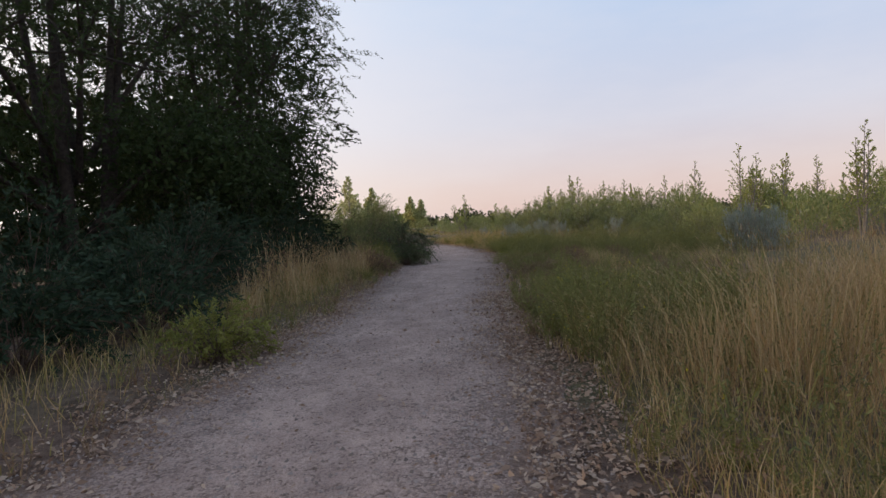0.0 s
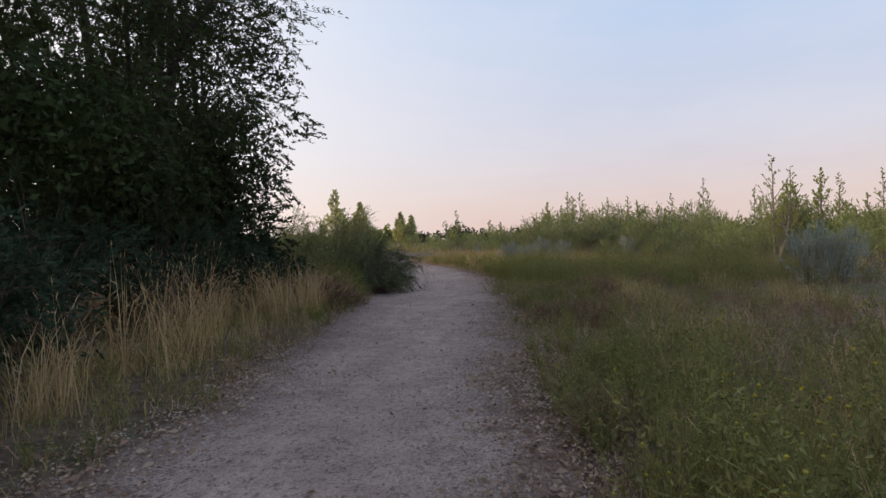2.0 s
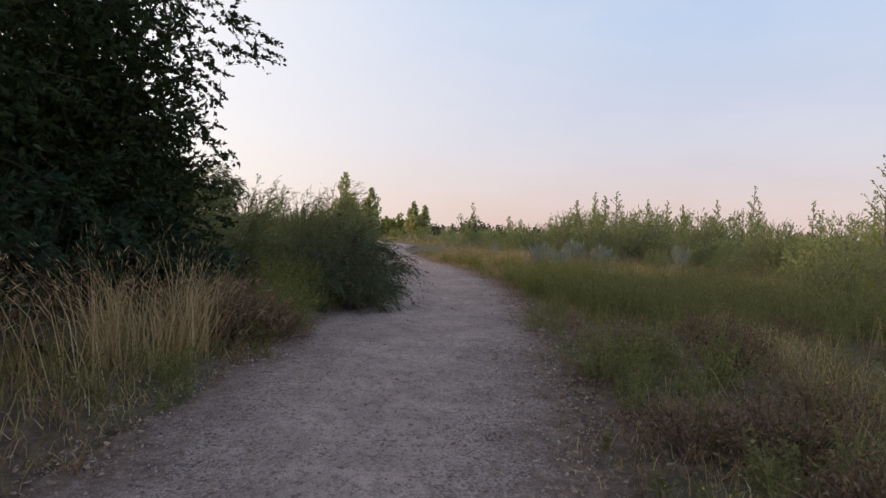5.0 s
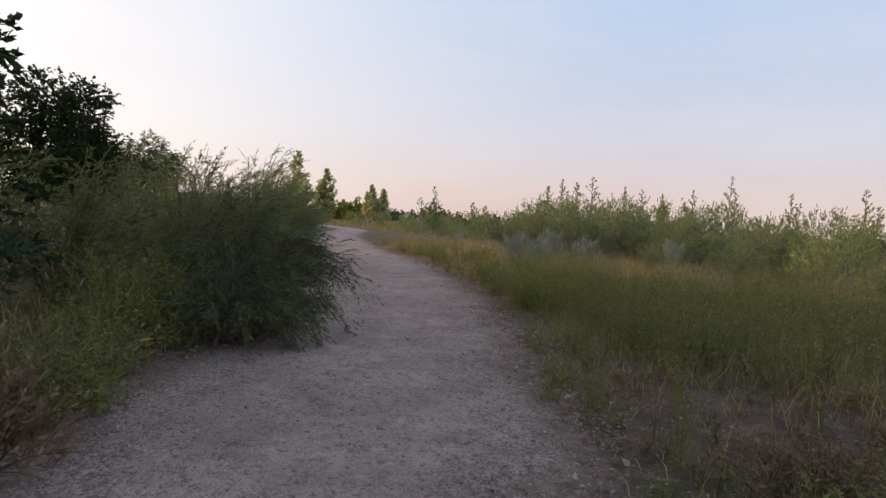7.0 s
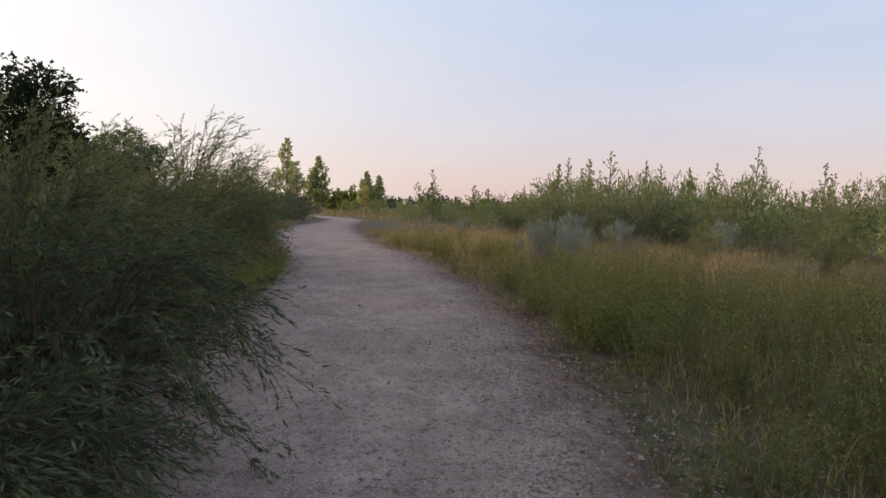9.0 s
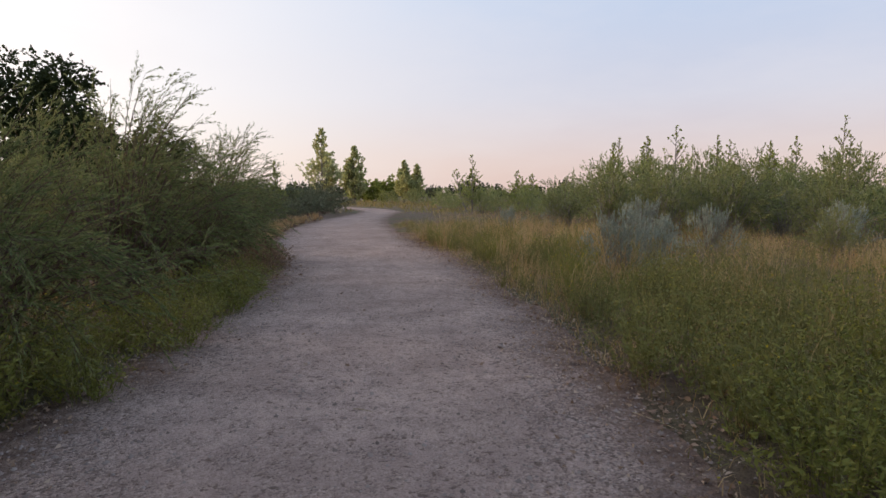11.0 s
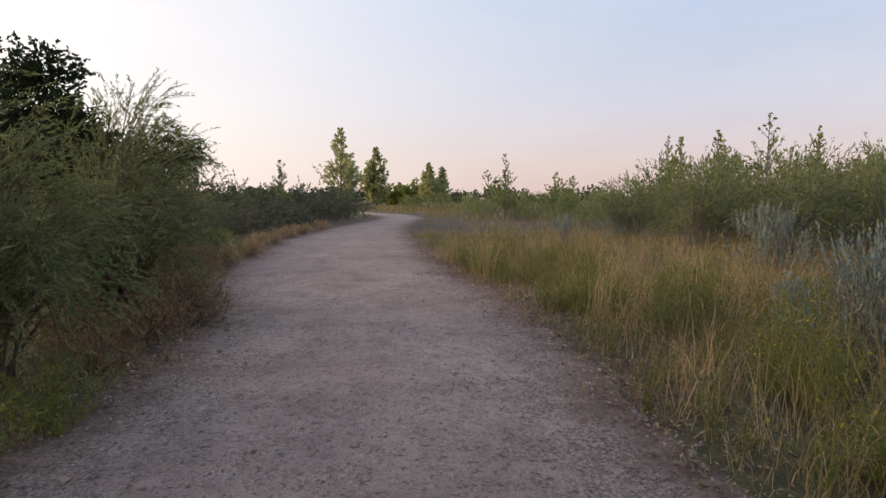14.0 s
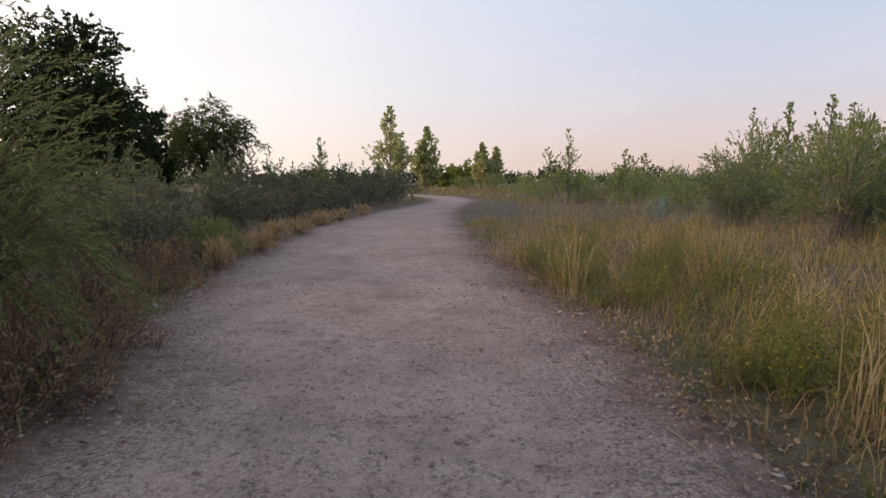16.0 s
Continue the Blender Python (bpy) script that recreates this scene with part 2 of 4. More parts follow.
def blade_arrays(rng, c, lean, height, width):
    """Grass blades: a strip that bends over towards lean (n, 2) and ends in a point."""
    n = len(c)
    height, width = np.broadcast_to(height, n), np.broadcast_to(width, n)
    a = rng.uniform(0, 2 * np.pi, n)
    s = np.stack((np.cos(a), np.sin(a), np.zeros(n)), 1) * width[:, None] * 0.5
    mid = c + np.column_stack((lean * 0.35, np.full(n, 0.55))) * height[:, None]
    tip = c + np.column_stack((lean, 1 - 0.3 * np.linalg.norm(lean, axis=1))) * height[:, None]
    v = np.empty((n, 5, 3))
    v[:, 0], v[:, 1], v[:, 2], v[:, 3], v[:, 4] = c - s, c + s, mid + s * 0.8, mid - s * 0.8, tip
    loops = (np.arange(n)[:, None] * 5 + np.array([0, 1, 2, 3, 3, 2, 4])).ravel()
    return v.reshape(-1, 3), loops, np.tile([4, 3], n), tip, unit(tip - mid)


def tube_arrays(lines, sides=5):
    """Tapering tubes round polylines: (points, radii)."""
    vs, ls, ts, k = [], [], [], 0
    ang = np.linspace(0, 2 * np.pi, sides, endpoint=False)
    for pts, rad in lines:
        pts, rad = np.asarray(pts, float), np.asarray(rad, float)
        tan = unit(np.gradient(pts, axis=0))
        ref = np.array([0.31, 0.95, 0.05])
        s = unit(np.cross(tan, ref))
        u = np.cross(tan, s)
        ring = pts[:, None] + rad[:, None, None] * (np.cos(ang)[None, :, None] * s[:, None] + np.sin(ang)[None, :, None] * u[:, None])
        vs.append(ring.reshape(-1, 3))
        n = len(pts)
        i, j = np.meshgrid(np.arange(n - 1), np.arange(sides), indexing="ij")
        j2 = (j + 1) % sides
        ls.append((k + np.stack((i * sides + j, i * sides + j2, (i + 1) * sides + j2, (i + 1) * sides + j), -1)).ravel())
        ts.append(np.full((n - 1) * sides, 4))
        k += n * sides
    return np.concatenate(vs), np.concatenate(ls), np.concatenate(ts)


def join(*parts):
    vs, ls, ts, k = [], [], [], 0
    for v, l, t in parts:
        vs.append(v), ls.append(np.asarray(l) + k), ts.append(t)
        k += len(v)
    return np.concatenate(vs), np.concatenate(ls), np.concatenate(ts)


def part(name, arrays, mat, parent, label=""):
    ob = new(name, shape(name, *arrays, mat))
    ob.parent = parent
    if label:
        tagged(ob, label)
    return ob


def stuff(name, arrays, mat, label, category):
    return tagged(new(name, shape(name, *arrays, mat)), label, category, kind="stuff")


def bend(a, b, c, n=6):
    """Points on the curve from a over b to c."""
    u = np.linspace(0, 1, n)[:, None]
    return (1 - u) ** 2 * np.asarray(a) + 2 * u * (1 - u) * np.asarray(b) + u ** 2 * np.asarray(c)


# ---- the line of the path ----
LEFT = [(-400, 10), (-12, 1.3), (-5, 0.55), (1, 0.0), (4, -0.06), (8, -0.28), (12, -0.55), (14, -0.9), (16, -1.2), (18, -1.35), (22, -2.0), (25, -2.7), (28, -3.1), (29.5, -3.6), (31, -4.5),
        (34.5, -6.3), (42, -8.6), (51, -10.2), (60, -11.0), (67, -12.2), (75, -16), (84, -24), (96, -40)]
RIGHT = [(-400, 14), (-12, 4.0), (-5, 3.35), (1, 2.85), (4, 2.62), (8, 2.4), (12.5, 2.12), (15.5, 2.15), (18, 2.0), (22, 1.7), (25, 1.2), (28.7, 0.2), (31, -0.35),
         (34, -1.55), (37, -2.7), (44, -4.9), (51, -6.7), (60, -8.2), (67, -9.0), (75, -12), (84, -19.5), (96, -35)]


def edge_x(table, y):
    return np.interp(y, [p[0] for p in table], [p[1] for p in table])


def wander(y, k):
    return 0.09 * np.sin(y * 1.9 + k) + 0.06 * np.sin(y * 4.7 + 2 * k) + 0.03 * np.sin(y * 11.3 + k)


def height_at(x, y):
    """The ground: level along the path, slightly humped beside it."""
    x, y = np.asarray(x, float), np.asarray(y, float)
    off = np.maximum(np.maximum(edge_x(LEFT, y) - x, x - edge_x(RIGHT, y)), 0)
    lift = 0.06 * np.clip(off / 0.8, 0, 1)
    wave = 0.05 * np.sin(x * 0.9 + 1.3) * np.sin(y * 0.7) + 0.04 * np.sin(x * 2.3) * np.sin(y * 1.9 + 0.5)
    near = np.clip(off / 1.5, 0, 1) * np.clip(1.6 - off / 60, 0, 1)
    return lift * np.clip(1.6 - off / 60, 0, 1) + wave * near - 0.012


def grid_sheet(xs, ys, zfun):
    gx, gy = np.meshgrid(xs, ys)
    v = np.stack((gx, gy, zfun(gx, gy)), -1).reshape(-1, 3)
    n, m = len(xs), len(ys)
    i, j = np.meshgrid(np.arange(m - 1), np.arange(n - 1), indexing="ij")
    l = np.stack((i * n + j, i * n + j + 1, (i + 1) * n + j + 1, (i + 1) * n + j), -1).ravel()
    return v, l, np.full((n - 1) * (m - 1), 4)


xs = np.concatenate(([-2500, -900, -300, -120, -60], np.arange(-30, -12, 1.5), np.arange(-12, 9, 0.33), np.arange(9, 30, 1.5), [60, 120, 300, 900, 2500]))
ys = np.concatenate(([-900, -200, -60, -25], np.arange(-12, 50, 0.33), np.arange(50, 100, 2), [120, 160, 300, 600, 1200, 3500]))
ground = tagged(new("ground", shape("ground", *grid_sheet(xs, ys, height_at), M_SOIL)), "brown bare soil with dry plant litter", "ground", kind="structure")
for p in ground.data.polygons:
    p.use_smooth = True

# the gravel path lies on the ground as a thin sheet
py = np.concatenate((np.arange(-12, 45, 0.12), np.arange(45, 97, 0.6)))
across = np.linspace(0, 1, 26)
lx, rx = edge_x(LEFT, py) + wander(py, 0.7) - 0.4, edge_x(RIGHT, py) + wander(py, 2.9) + 0.4
gx = lx[:, None] * (1 - across) + rx[:, None] * across
gy = np.repeat(py[:, None], 26, 1)
crown = 0.022 * (1 - (2 * across - 1) ** 2)[None] + 0.006 * np.sin(gx * 3.1) * np.sin(gy * 2.3) + 0.004
crown[:, 0] = crown[:, -1] = -0.05
i, j = np.meshgrid(np.arange(len(py) - 1), np.arange(25), indexing="ij")
pl = np.stack((i * 26 + j, i * 26 + j + 1, (i + 1) * 26 + j + 1, (i + 1) * 26 + j), -1).ravel()
path_sheet = shape("path", np.stack((gx, gy, crown), -1).reshape(-1, 3), pl, np.full(len(pl) // 4, 4), M_PATH)
inset = np.minimum(gx - lx[:, None], rx[:, None] - gx)
path_sheet.attributes.new("shoulder", "FLOAT", "POINT").data.foreach_set("value", np.clip(1.2 - inset / 1.1, 0, 1.2).astype(np.float32).ravel())
path = tagged(new("path", path_sheet), "pale grey-pink gravel footpath with worn dusty middle", "path", kind="structure")
for p in path.data.polygons:
    p.use_smooth = True


# ---- plants ----
def crown_parts(rng, thing, twig_p, twig_d, twig_len, per, leaf_l, leaf_w, spread, droop, m_leaf, m_twig, crown_name, twig_w):
    """Twigs as thin strips and leaves set along them."""
    n = len(twig_p)
    twig_len = np.broadcast_to(twig_len, n)
    u = rng.uniform(0.05, 1.0, (n, per))
    p = twig_p[:, None] + twig_d[:, None] * (u * twig_len[:, None])[..., None]
    p[..., 2] -= droop * (u ** 2) * twig_len[:, None]
    d = twig_d[:, None] + rng.normal(size=(n, per, 3)) * spread
    d[..., 2] -= droop * u * 1.4
    p, d = p.reshape(-1, 3), d.reshape(-1, 3)
    k = rng.uniform(0.6, 1.25, len(p))
    part(crown_name, leaf_arrays(rng, p, d, leaf_l * k, leaf_w * k), m_leaf, thing)
    tip = twig_p + twig_d * twig_len[:, None]
    tip[:, 2] -= droop * twig_len
    tagged(part("twigwork", leaf_arrays(rng, twig_p - twig_d * 0.02, tip - twig_p, np.linalg.norm(tip - twig_p, axis=1), twig_w), m_twig, thing), kind="stuff")


def thing_at(name, x, y, label, category, group=""):
    ob = new(name)
    ob.location = (x, y, float(height_at(x, y)))
    ob.empty_display_size = 0.2
    return tagged(ob, label, category, group)


def tree(name, x, y, label, seed, lobes, trunk_r, twigs, per, leaf_l, leaf_w, m_leaf, twig_len=0.6, droop=0.2, spread=0.55, trunks=1, group="", fork=0.45, shell=0.45, inner=0):
    """A tree: trunk, limbs that reach into the crown's lobes (x, y, z, rx, rz), twigs and leaves."""
    rng = np.random.default_rng(seed)
    t = thing_at(name, x, y, label, "tree", group)
    top = max(l[2] for l in lobes)
    for k in range(trunks):
        a = rng.uniform(0, 6.28)
        foot = np.array([math.cos(a), math.sin(a), 0]) * (0.35 * (trunks > 1)) - np.array([0, 0, 0.1])
        head = np.array([math.cos(a) * 0.9 * (trunks > 1) + rng.normal() * 0.15, math.sin(a) * 0.9 * (trunks > 1) + rng.normal() * 0.15, top])
        pts = bend(foot, (foot + head) / 2 + rng.normal(size=3) * 0.15, head, 9)
        part("trunk", tube_arrays([(pts, np.linspace(trunk_r, trunk_r * 0.25, 9))], 9), M_BARK, t)
    ps, ds, area = [], [], np.array([l[3] ** 2 for l in lobes])
    counts = np.maximum((twigs * area / area.sum()).astype(int), 8)
    for (cx, cy, cz, r, rz), n in zip(lobes, counts):
        c = np.array([cx, cy, cz])
        start = np.array([cx * 0.08, cy * 0.08, max(cz * fork, 0.3)])
        limb = bend(start, (start + c) / 2 + np.array([0, 0, 0.25 * r]), c, 7)
        lines = [(limb, np.linspace(trunk_r * 0.5, trunk_r * 0.16, 7))]
        m = n // 7 + 1
        w = unit(rng.normal(size=(m, 3)))
        w[:, 2] = np.abs(w[:, 2]) * np.where(rng.random(m) < 0.62, 1, -1)
        rad = rng.random(m) ** shell * (0.8 + 0.35 * rng.random(m))
        p = np.repeat(c + w * rad[:, None] * np.array([r, r, rz]), 7, 0)[:n] + rng.normal(size=(n, 3)) * 0.13 * r
        w = np.repeat(w, 7, 0)[:n]
        for q in p[:: max(1, n // 7)]:
            lines.append((bend(limb[4], (limb[4] + q) / 2 + rng.normal(size=3) * 0.1 * r, q, 5), np.linspace(trunk_r * 0.2, 0.008, 5)))
        part("limb", tube_arrays(lines, 5), M_BARK, t)
        ps.append(p), ds.append(unit(w * np.array([1, 1, 0.7]) + rng.normal(size=(n, 3)) * 0.45))
    p, d = np.concatenate(ps), np.concatenate(ds)
    crown_parts(rng, t, p, d, twig_len * rng.uniform(0.6, 1.3, len(p)), per, leaf_l, leaf_w, spread, droop, m_leaf, M_BARK, "crown", 0.012)
    if inner:
        # shaded leaves deep inside the lower crown
        low = [l for l in lobes if l[2] < 5.5]
        c = np.array([l[:3] for l in low])[rng.integers(0, len(low), inner)]
        size = np.array([(l[3], l[3], l[4]) for l in low])[rng.integers(0, len(low), inner)]
        p = c + unit(rng.normal(size=(inner, 3))) * size * rng.random((inner, 1)) ** 0.5 * 0.75
        p = p[(p[:, 2] > 0.2) & (p[:, 2] < 4.3)]
        part("inner_crown", leaf_arrays(rng, p, rng.normal(size=p.shape), 0.15, 0.07), m_leaf, t)
    return t


def shrub(name, x, y, label, seed, h, r, stems, twigs, per, leaf_l, leaf_w, m_leaf, m_stem=M_STEM, twig_len=0.35, droop=0.1, spread=0.4, skirt=0.35, upright=0.0,
          group="", category="shrub", low=0.15, lean=(0.0, 0.0), shell=0.55, sprays=0.0, wind=0.0):
    """A shrub of arching stems that fan out from the foot, with twigs and fine leaves, down to the ground."""
    rng = np.random.default_rng(seed)
    t = thing_at(name, x, y, label, category, group)
    lines, ps, ds, ls = [], [], [], []
    for k in range(stems):
        a, u = rng.uniform(0, 6.283), rng.random() ** 0.5
        flat = rng.random() < skirt
        rr = r * (rng.uniform(0.6, 1.0) if flat else u * (1 - 0.5 * upright))
        z = h * (rng.uniform(0.06, 0.5) if flat else (1 - 0.42 * (rr / r) ** 2) * rng.uniform(0.74, 1.0))
        d = np.array([math.cos(a), math.sin(a), 0])
        foot = d * rr * rng.uniform(0.1, 0.3 + 0.5 * upright) - np.array([0, 0, 0.06])
        end = d * rr + np.array([lean[0] * z, lean[1] * z, z])
        mid = foot * 0.45 + d * rr * 0.25 + np.array([0, 0, max(z * 0.62, 0.3 * h * (rr / r))])
        n_tw = max(3, round(twigs * (1 - shell)))
        pts = bend(foot, mid, end, 7)
        lines.append((pts[::2], np.linspace(0.004 + 0.003 * h, 0.0015, 4)))
        uu = rng.uniform(low, 1.0, n_tw) ** 0.8
        i = np.minimum((uu * 6).astype(int), 5)
        f = (uu * 6 - i)[:, None]
        ps.append(pts[i] * (1 - f) + pts[i + 1] * f)
        tan = unit(pts[i + 1] - pts[i])
        ds.append(unit(tan * (1.1 + upright * 2) + rng.normal(size=(n_tw, 3)) * 0.6))
        ls.append(twig_len * rng.uniform(0.5, 1.2, n_tw))
    tagged(part("stemwork", tube_arrays(lines, 3), m_stem, t), kind="stuff")
    # outer dome of twigs, uneven like a real bush
    n = int(stems * twigs * shell)
    a, e = rng.uniform(0, 6.283, n), np.arcsin(rng.random(n) ** 0.9)
    lump = 1 + 0.13 * np.sin(3 * a + seed) * np.cos(4 * e + seed) + 0.1 * np.sin(7 * a + 2 * seed + 5 * e)
    f = lump * (0.55 + 0.42 * rng.random(n) ** 0.5)
    if sprays:
        # twigs gathered into sprays, with gaps between them
        m = max(12, n // 34)
        ca, ce, cf = rng.uniform(0, 6.283, m), np.arcsin(rng.random(m) ** 0.8), rng.uniform(0.86, 1.12, m)
        c = rng.integers(0, m, n)
        a = ca[c] + rng.normal(size=n) * sprays / np.maximum(np.cos(ce[c]), 0.3)
        e = np.clip(ce[c] + rng.normal(size=n) * sprays, 0.0, 1.5)
        f = cf[c] * (0.5 + 0.48 * rng.random(n) ** 0.6)
    out_way = np.column_stack((np.cos(e) * np.cos(a), np.cos(e) * np.sin(a), np.sin(e)))
    width = r * (1 - 0.25 * upright * np.sin(e))
    ps.append(np.column_stack((out_way[:, 0] * width * f, out_way[:, 1] * width * f, h * (0.1 + 0.86 * out_way[:, 2]) * np.minimum(f, 1.08 if sprays else 1.02))))
    ds.append(unit(out_way * (1 - 0.5 * upright) + np.array([wind, 0, 0.55 + upright]) + rng.normal(size=(n, 3)) * (0.2 if sprays else 0.3)))
    ls.append(twig_len * rng.uniform(0.5, 1.1, n))
    p = np.concatenate(ps)
    p[:, 2] = np.maximum(p[:, 2], 0.03)
    crown_parts(rng, t, p, np.concatenate(ds), np.concatenate(ls), per, leaf_l, leaf_w, spread, droop, m_leaf, m_stem, "foliage", 0.006)
    return t


def arching_shrub(name, x, y, label, seed, h, r, branches, twigs, per, leaf_l, leaf_w, m_leaf, m_stem=M_STEM, twig_len=0.34, droop=0.25, spread=0.3, hang=0.35,
                  wind=0.0, bare=0.3, group="", category="shrub"):
    """A shrub of arching branches from one foot; each bears its own feathery branchlets, so that gaps stay between the sprays."""
    rng = np.random.default_rng(seed)
    t = thing_at(name, x, y, label, category, group)
    lines, ps, ds, ls = [], [], [], []
    for k in range(branches):
        a, u = rng.uniform(0, 6.283), rng.random() ** 0.55
        d = np.array([math.cos(a), math.sin(a), 0])
        lump = 1 + 0.16 * math.sin(3 * a + seed) + 0.1 * math.sin(5 * a + 2.3 * seed)
        rr = r * u * lump * rng.uniform(0.85, 1.1)
        foot = d * rr * 0.12 + np.append(rng.normal(size=2) * 0.08 * r, -0.06)
        if rng.random() < hang:
            rr = max(rr, 0.7 * r * lump)
            z = h * rng.uniform(0.04, 0.5)
            mid = d * rr * rng.uniform(0.55, 0.75) + np.array([0, 0, z + h * rng.uniform(0.35, 0.6)])
        else:
            z = h * (1 - 0.5 * u ** 2.2) * rng.uniform(0.72, 1.05)
            mid = d * rr * 0.3 + np.array([0, 0, z * 0.75])
        end = d * rr + np.array([wind * z * 0.35, 0, z])
        pts = bend(foot, mid, end, 9)
        lines.append((pts[::2], np.linspace(0.004 + 0.004 * h, 0.0015, 5)))
        w = bare + (1 - bare) * rng.random(twigs) ** 0.75
        i = np.minimum((w * 8).astype(int), 7)
        f = (w * 8 - i)[:, None]
        ps.append(pts[i] * (1 - f) + pts[i + 1] * f)
        tan = unit(pts[i + 1] - pts[i])
        ds.append(unit(tan * 0.9 + d * 0.35 + np.array([wind, 0, 0.12]) + rng.normal(size=(twigs, 3)) * 0.42))
        ls.append(twig_len * rng.uniform(0.5, 1.25, twigs))
    tagged(part("stemwork", tube_arrays(lines, 3), m_stem, t), kind="stuff")
    p = np.concatenate(ps)
    p[:, 2] = np.maximum(p[:, 2], 0.05 + droop * 0.1)
    crown_parts(rng, t, p, np.concatenate(ds), np.concatenate(ls), per, leaf_l, leaf_w, spread, droop, m_leaf, m_stem, "foliage", 0.005)
    return t


def gumweed(x, y, label, seed, h, r, stems, m_leaf, group, heads=3, per=13):
    """A bushy upright weed: many leafy stems from one root that fork at the top and end in round flower heads."""
    rng = np.random.default_rng(seed)
    t = thing_at("gumweed", x, y, label, "weed", group)
    a, u = rng.uniform(0, 6.283, stems), rng.random(stems) ** 0.6
    out_way = np.column_stack((np.cos(a), np.sin(a)))
    foot = np.column_stack((out_way * (u * r * 0.35)[:, None], np.full(stems, -0.02)))
    hh = h * (1 - 0.35 * u ** 2) * rng.uniform(0.55, 1.12, stems)
    lean = out_way * (u * r * 0.65 / hh)[:, None] + rng.normal(size=(stems, 2)) * 0.06
    v, lo, to, tip, td = blade_arrays(rng, foot, lean, hh, 0.007)
    forks = np.repeat(tip - td * (hh * 0.22)[:, None], heads, 0)
    ends = np.repeat(tip, heads, 0) + np.column_stack((rng.normal(size=(stems * heads, 2)) * 0.045, rng.uniform(-0.09, 0.03, stems * heads)))
    tagged(part("stemwork", join((v, lo, to), leaf_arrays(rng, forks, ends - forks, np.linalg.norm(ends - forks, axis=1), 0.005)), M_WEED, t), kind="stuff")
    w = rng.uniform(0.05, 0.99, (stems, per)) ** 0.75
    p = foot[:, None] + np.concatenate((lean[:, None] * (w ** 1.5 * hh[:, None])[..., None], (w * hh[:, None] * 0.96)[..., None]), -1)
    d = rng.normal(size=(stems, per, 3)) * np.array([1, 1, 0.5]) + np.array([0, 0, 0.75])
    k = (rng.uniform(0.6, 1.25, w.shape) * (1.25 - 0.55 * w)).ravel()
    part("foliage", leaf_arrays(rng, p.reshape(-1, 3), d.reshape(-1, 3), 0.058 * k, 0.018 * k), m_leaf, t)
    n = len(ends)
    s = rng.uniform(0.006, 0.012, n)[:, None, None]
    ball = np.array([(1, 0, 0), (-0.5, 0.87, 0), (-0.5, -0.87, 0), (0, 0, 0.85), (0, 0, -0.85)])
    tri = np.array([0, 1, 3, 1, 2, 3, 2, 0, 3, 1, 0, 4, 2, 1, 4, 0, 2, 4])
    hv = (ends[:, None] + ball * s).reshape(-1, 3)
    tagged(part("blossom", (hv, (np.arange(n)[:, None] * 5 + tri).ravel(), np.full(n * 6, 3)), M_HEAD, t), "round sticky green and yellow flower heads", kind="stuff")
    return t


def sapling(name, x, y, label, seed, h, wide, branches, per, leaf, m_leaf, group="", tops=1, low=0.12):
    """A young slender tree: upright stems with rising side shoots and broad leaves."""
    rng = np.random.default_rng(seed)
    t = thing_at(name, x, y, label, "tree", group)
    ps, ds, ls = [], [], []
    for k in range(tops):
        hh = h if k == 0 else h * rng.uniform(0.62, 0.9)
        shift = np.array([0, 0, 0]) if k == 0 else np.array([rng.normal() * wide * 0.6, rng.normal() * wide * 0.6, 0])
        stem = bend((shift * 0.25) - np.array([0, 0, 0.1]), shift + np.array([0, 0, hh * 0.5]), shift + np.array([rng.normal() * 0.05, rng.normal() * 0.05, hh]), 9)
        part("trunk", tube_arrays([(stem, np.linspace(0.012 * h, 0.005, 9))], 6), M_GREYSTEM, t)
        lines = []
        for b in range(branches):
            u = low + (1 - low) * (b + rng.random()) / branches
            i = min(int(u * 8), 7)
            s = stem[i] + (stem[i + 1] - stem[i]) * (u * 8 - i)
            a = rng.uniform(0, 6.283)
            reach = 0.8 * wide * (1.02 - u) ** 0.9 * rng.uniform(0.5, 1.2) * (0.7 + min(u * 3, 0.5)) + 0.04 * h * (1 - u) + 0.02
            e = s + np.array([math.cos(a) * reach, math.sin(a) * reach, reach * rng.uniform(0.8, 1.7)])
            e[2] = min(e[2], s[2] + (hh - s[2]) * 0.8)
            q = bend(s, (s + e) / 2 + np.array([0, 0, -0.1 * reach]), e, 4)
            lines.append((q, np.linspace(0.004 * h, 0.003, 4)))
            m = max(2, min(7, int(2 + 7 * reach / wide)))
            w = rng.uniform(0.25, 1, (m, 1))
            ps.append(s + (e - s) * w)
            ds.append(unit((e - s) + rng.normal(size=(m, 3)) * 0.5 * reach))
            ls.append(np.full(m, 0.3 * reach + 0.04))
        for line in lines:
            part("branch", tube_arrays([line], 4), M_GREYSTEM, t)
    crown_parts(rng, t, np.concatenate(ps), np.concatenate(ds), np.concatenate(ls), per, leaf * 1.15, leaf * 0.9, 0.8, 0.1, m_leaf, M_GREYSTEM, "crown", 0.012)
    return t


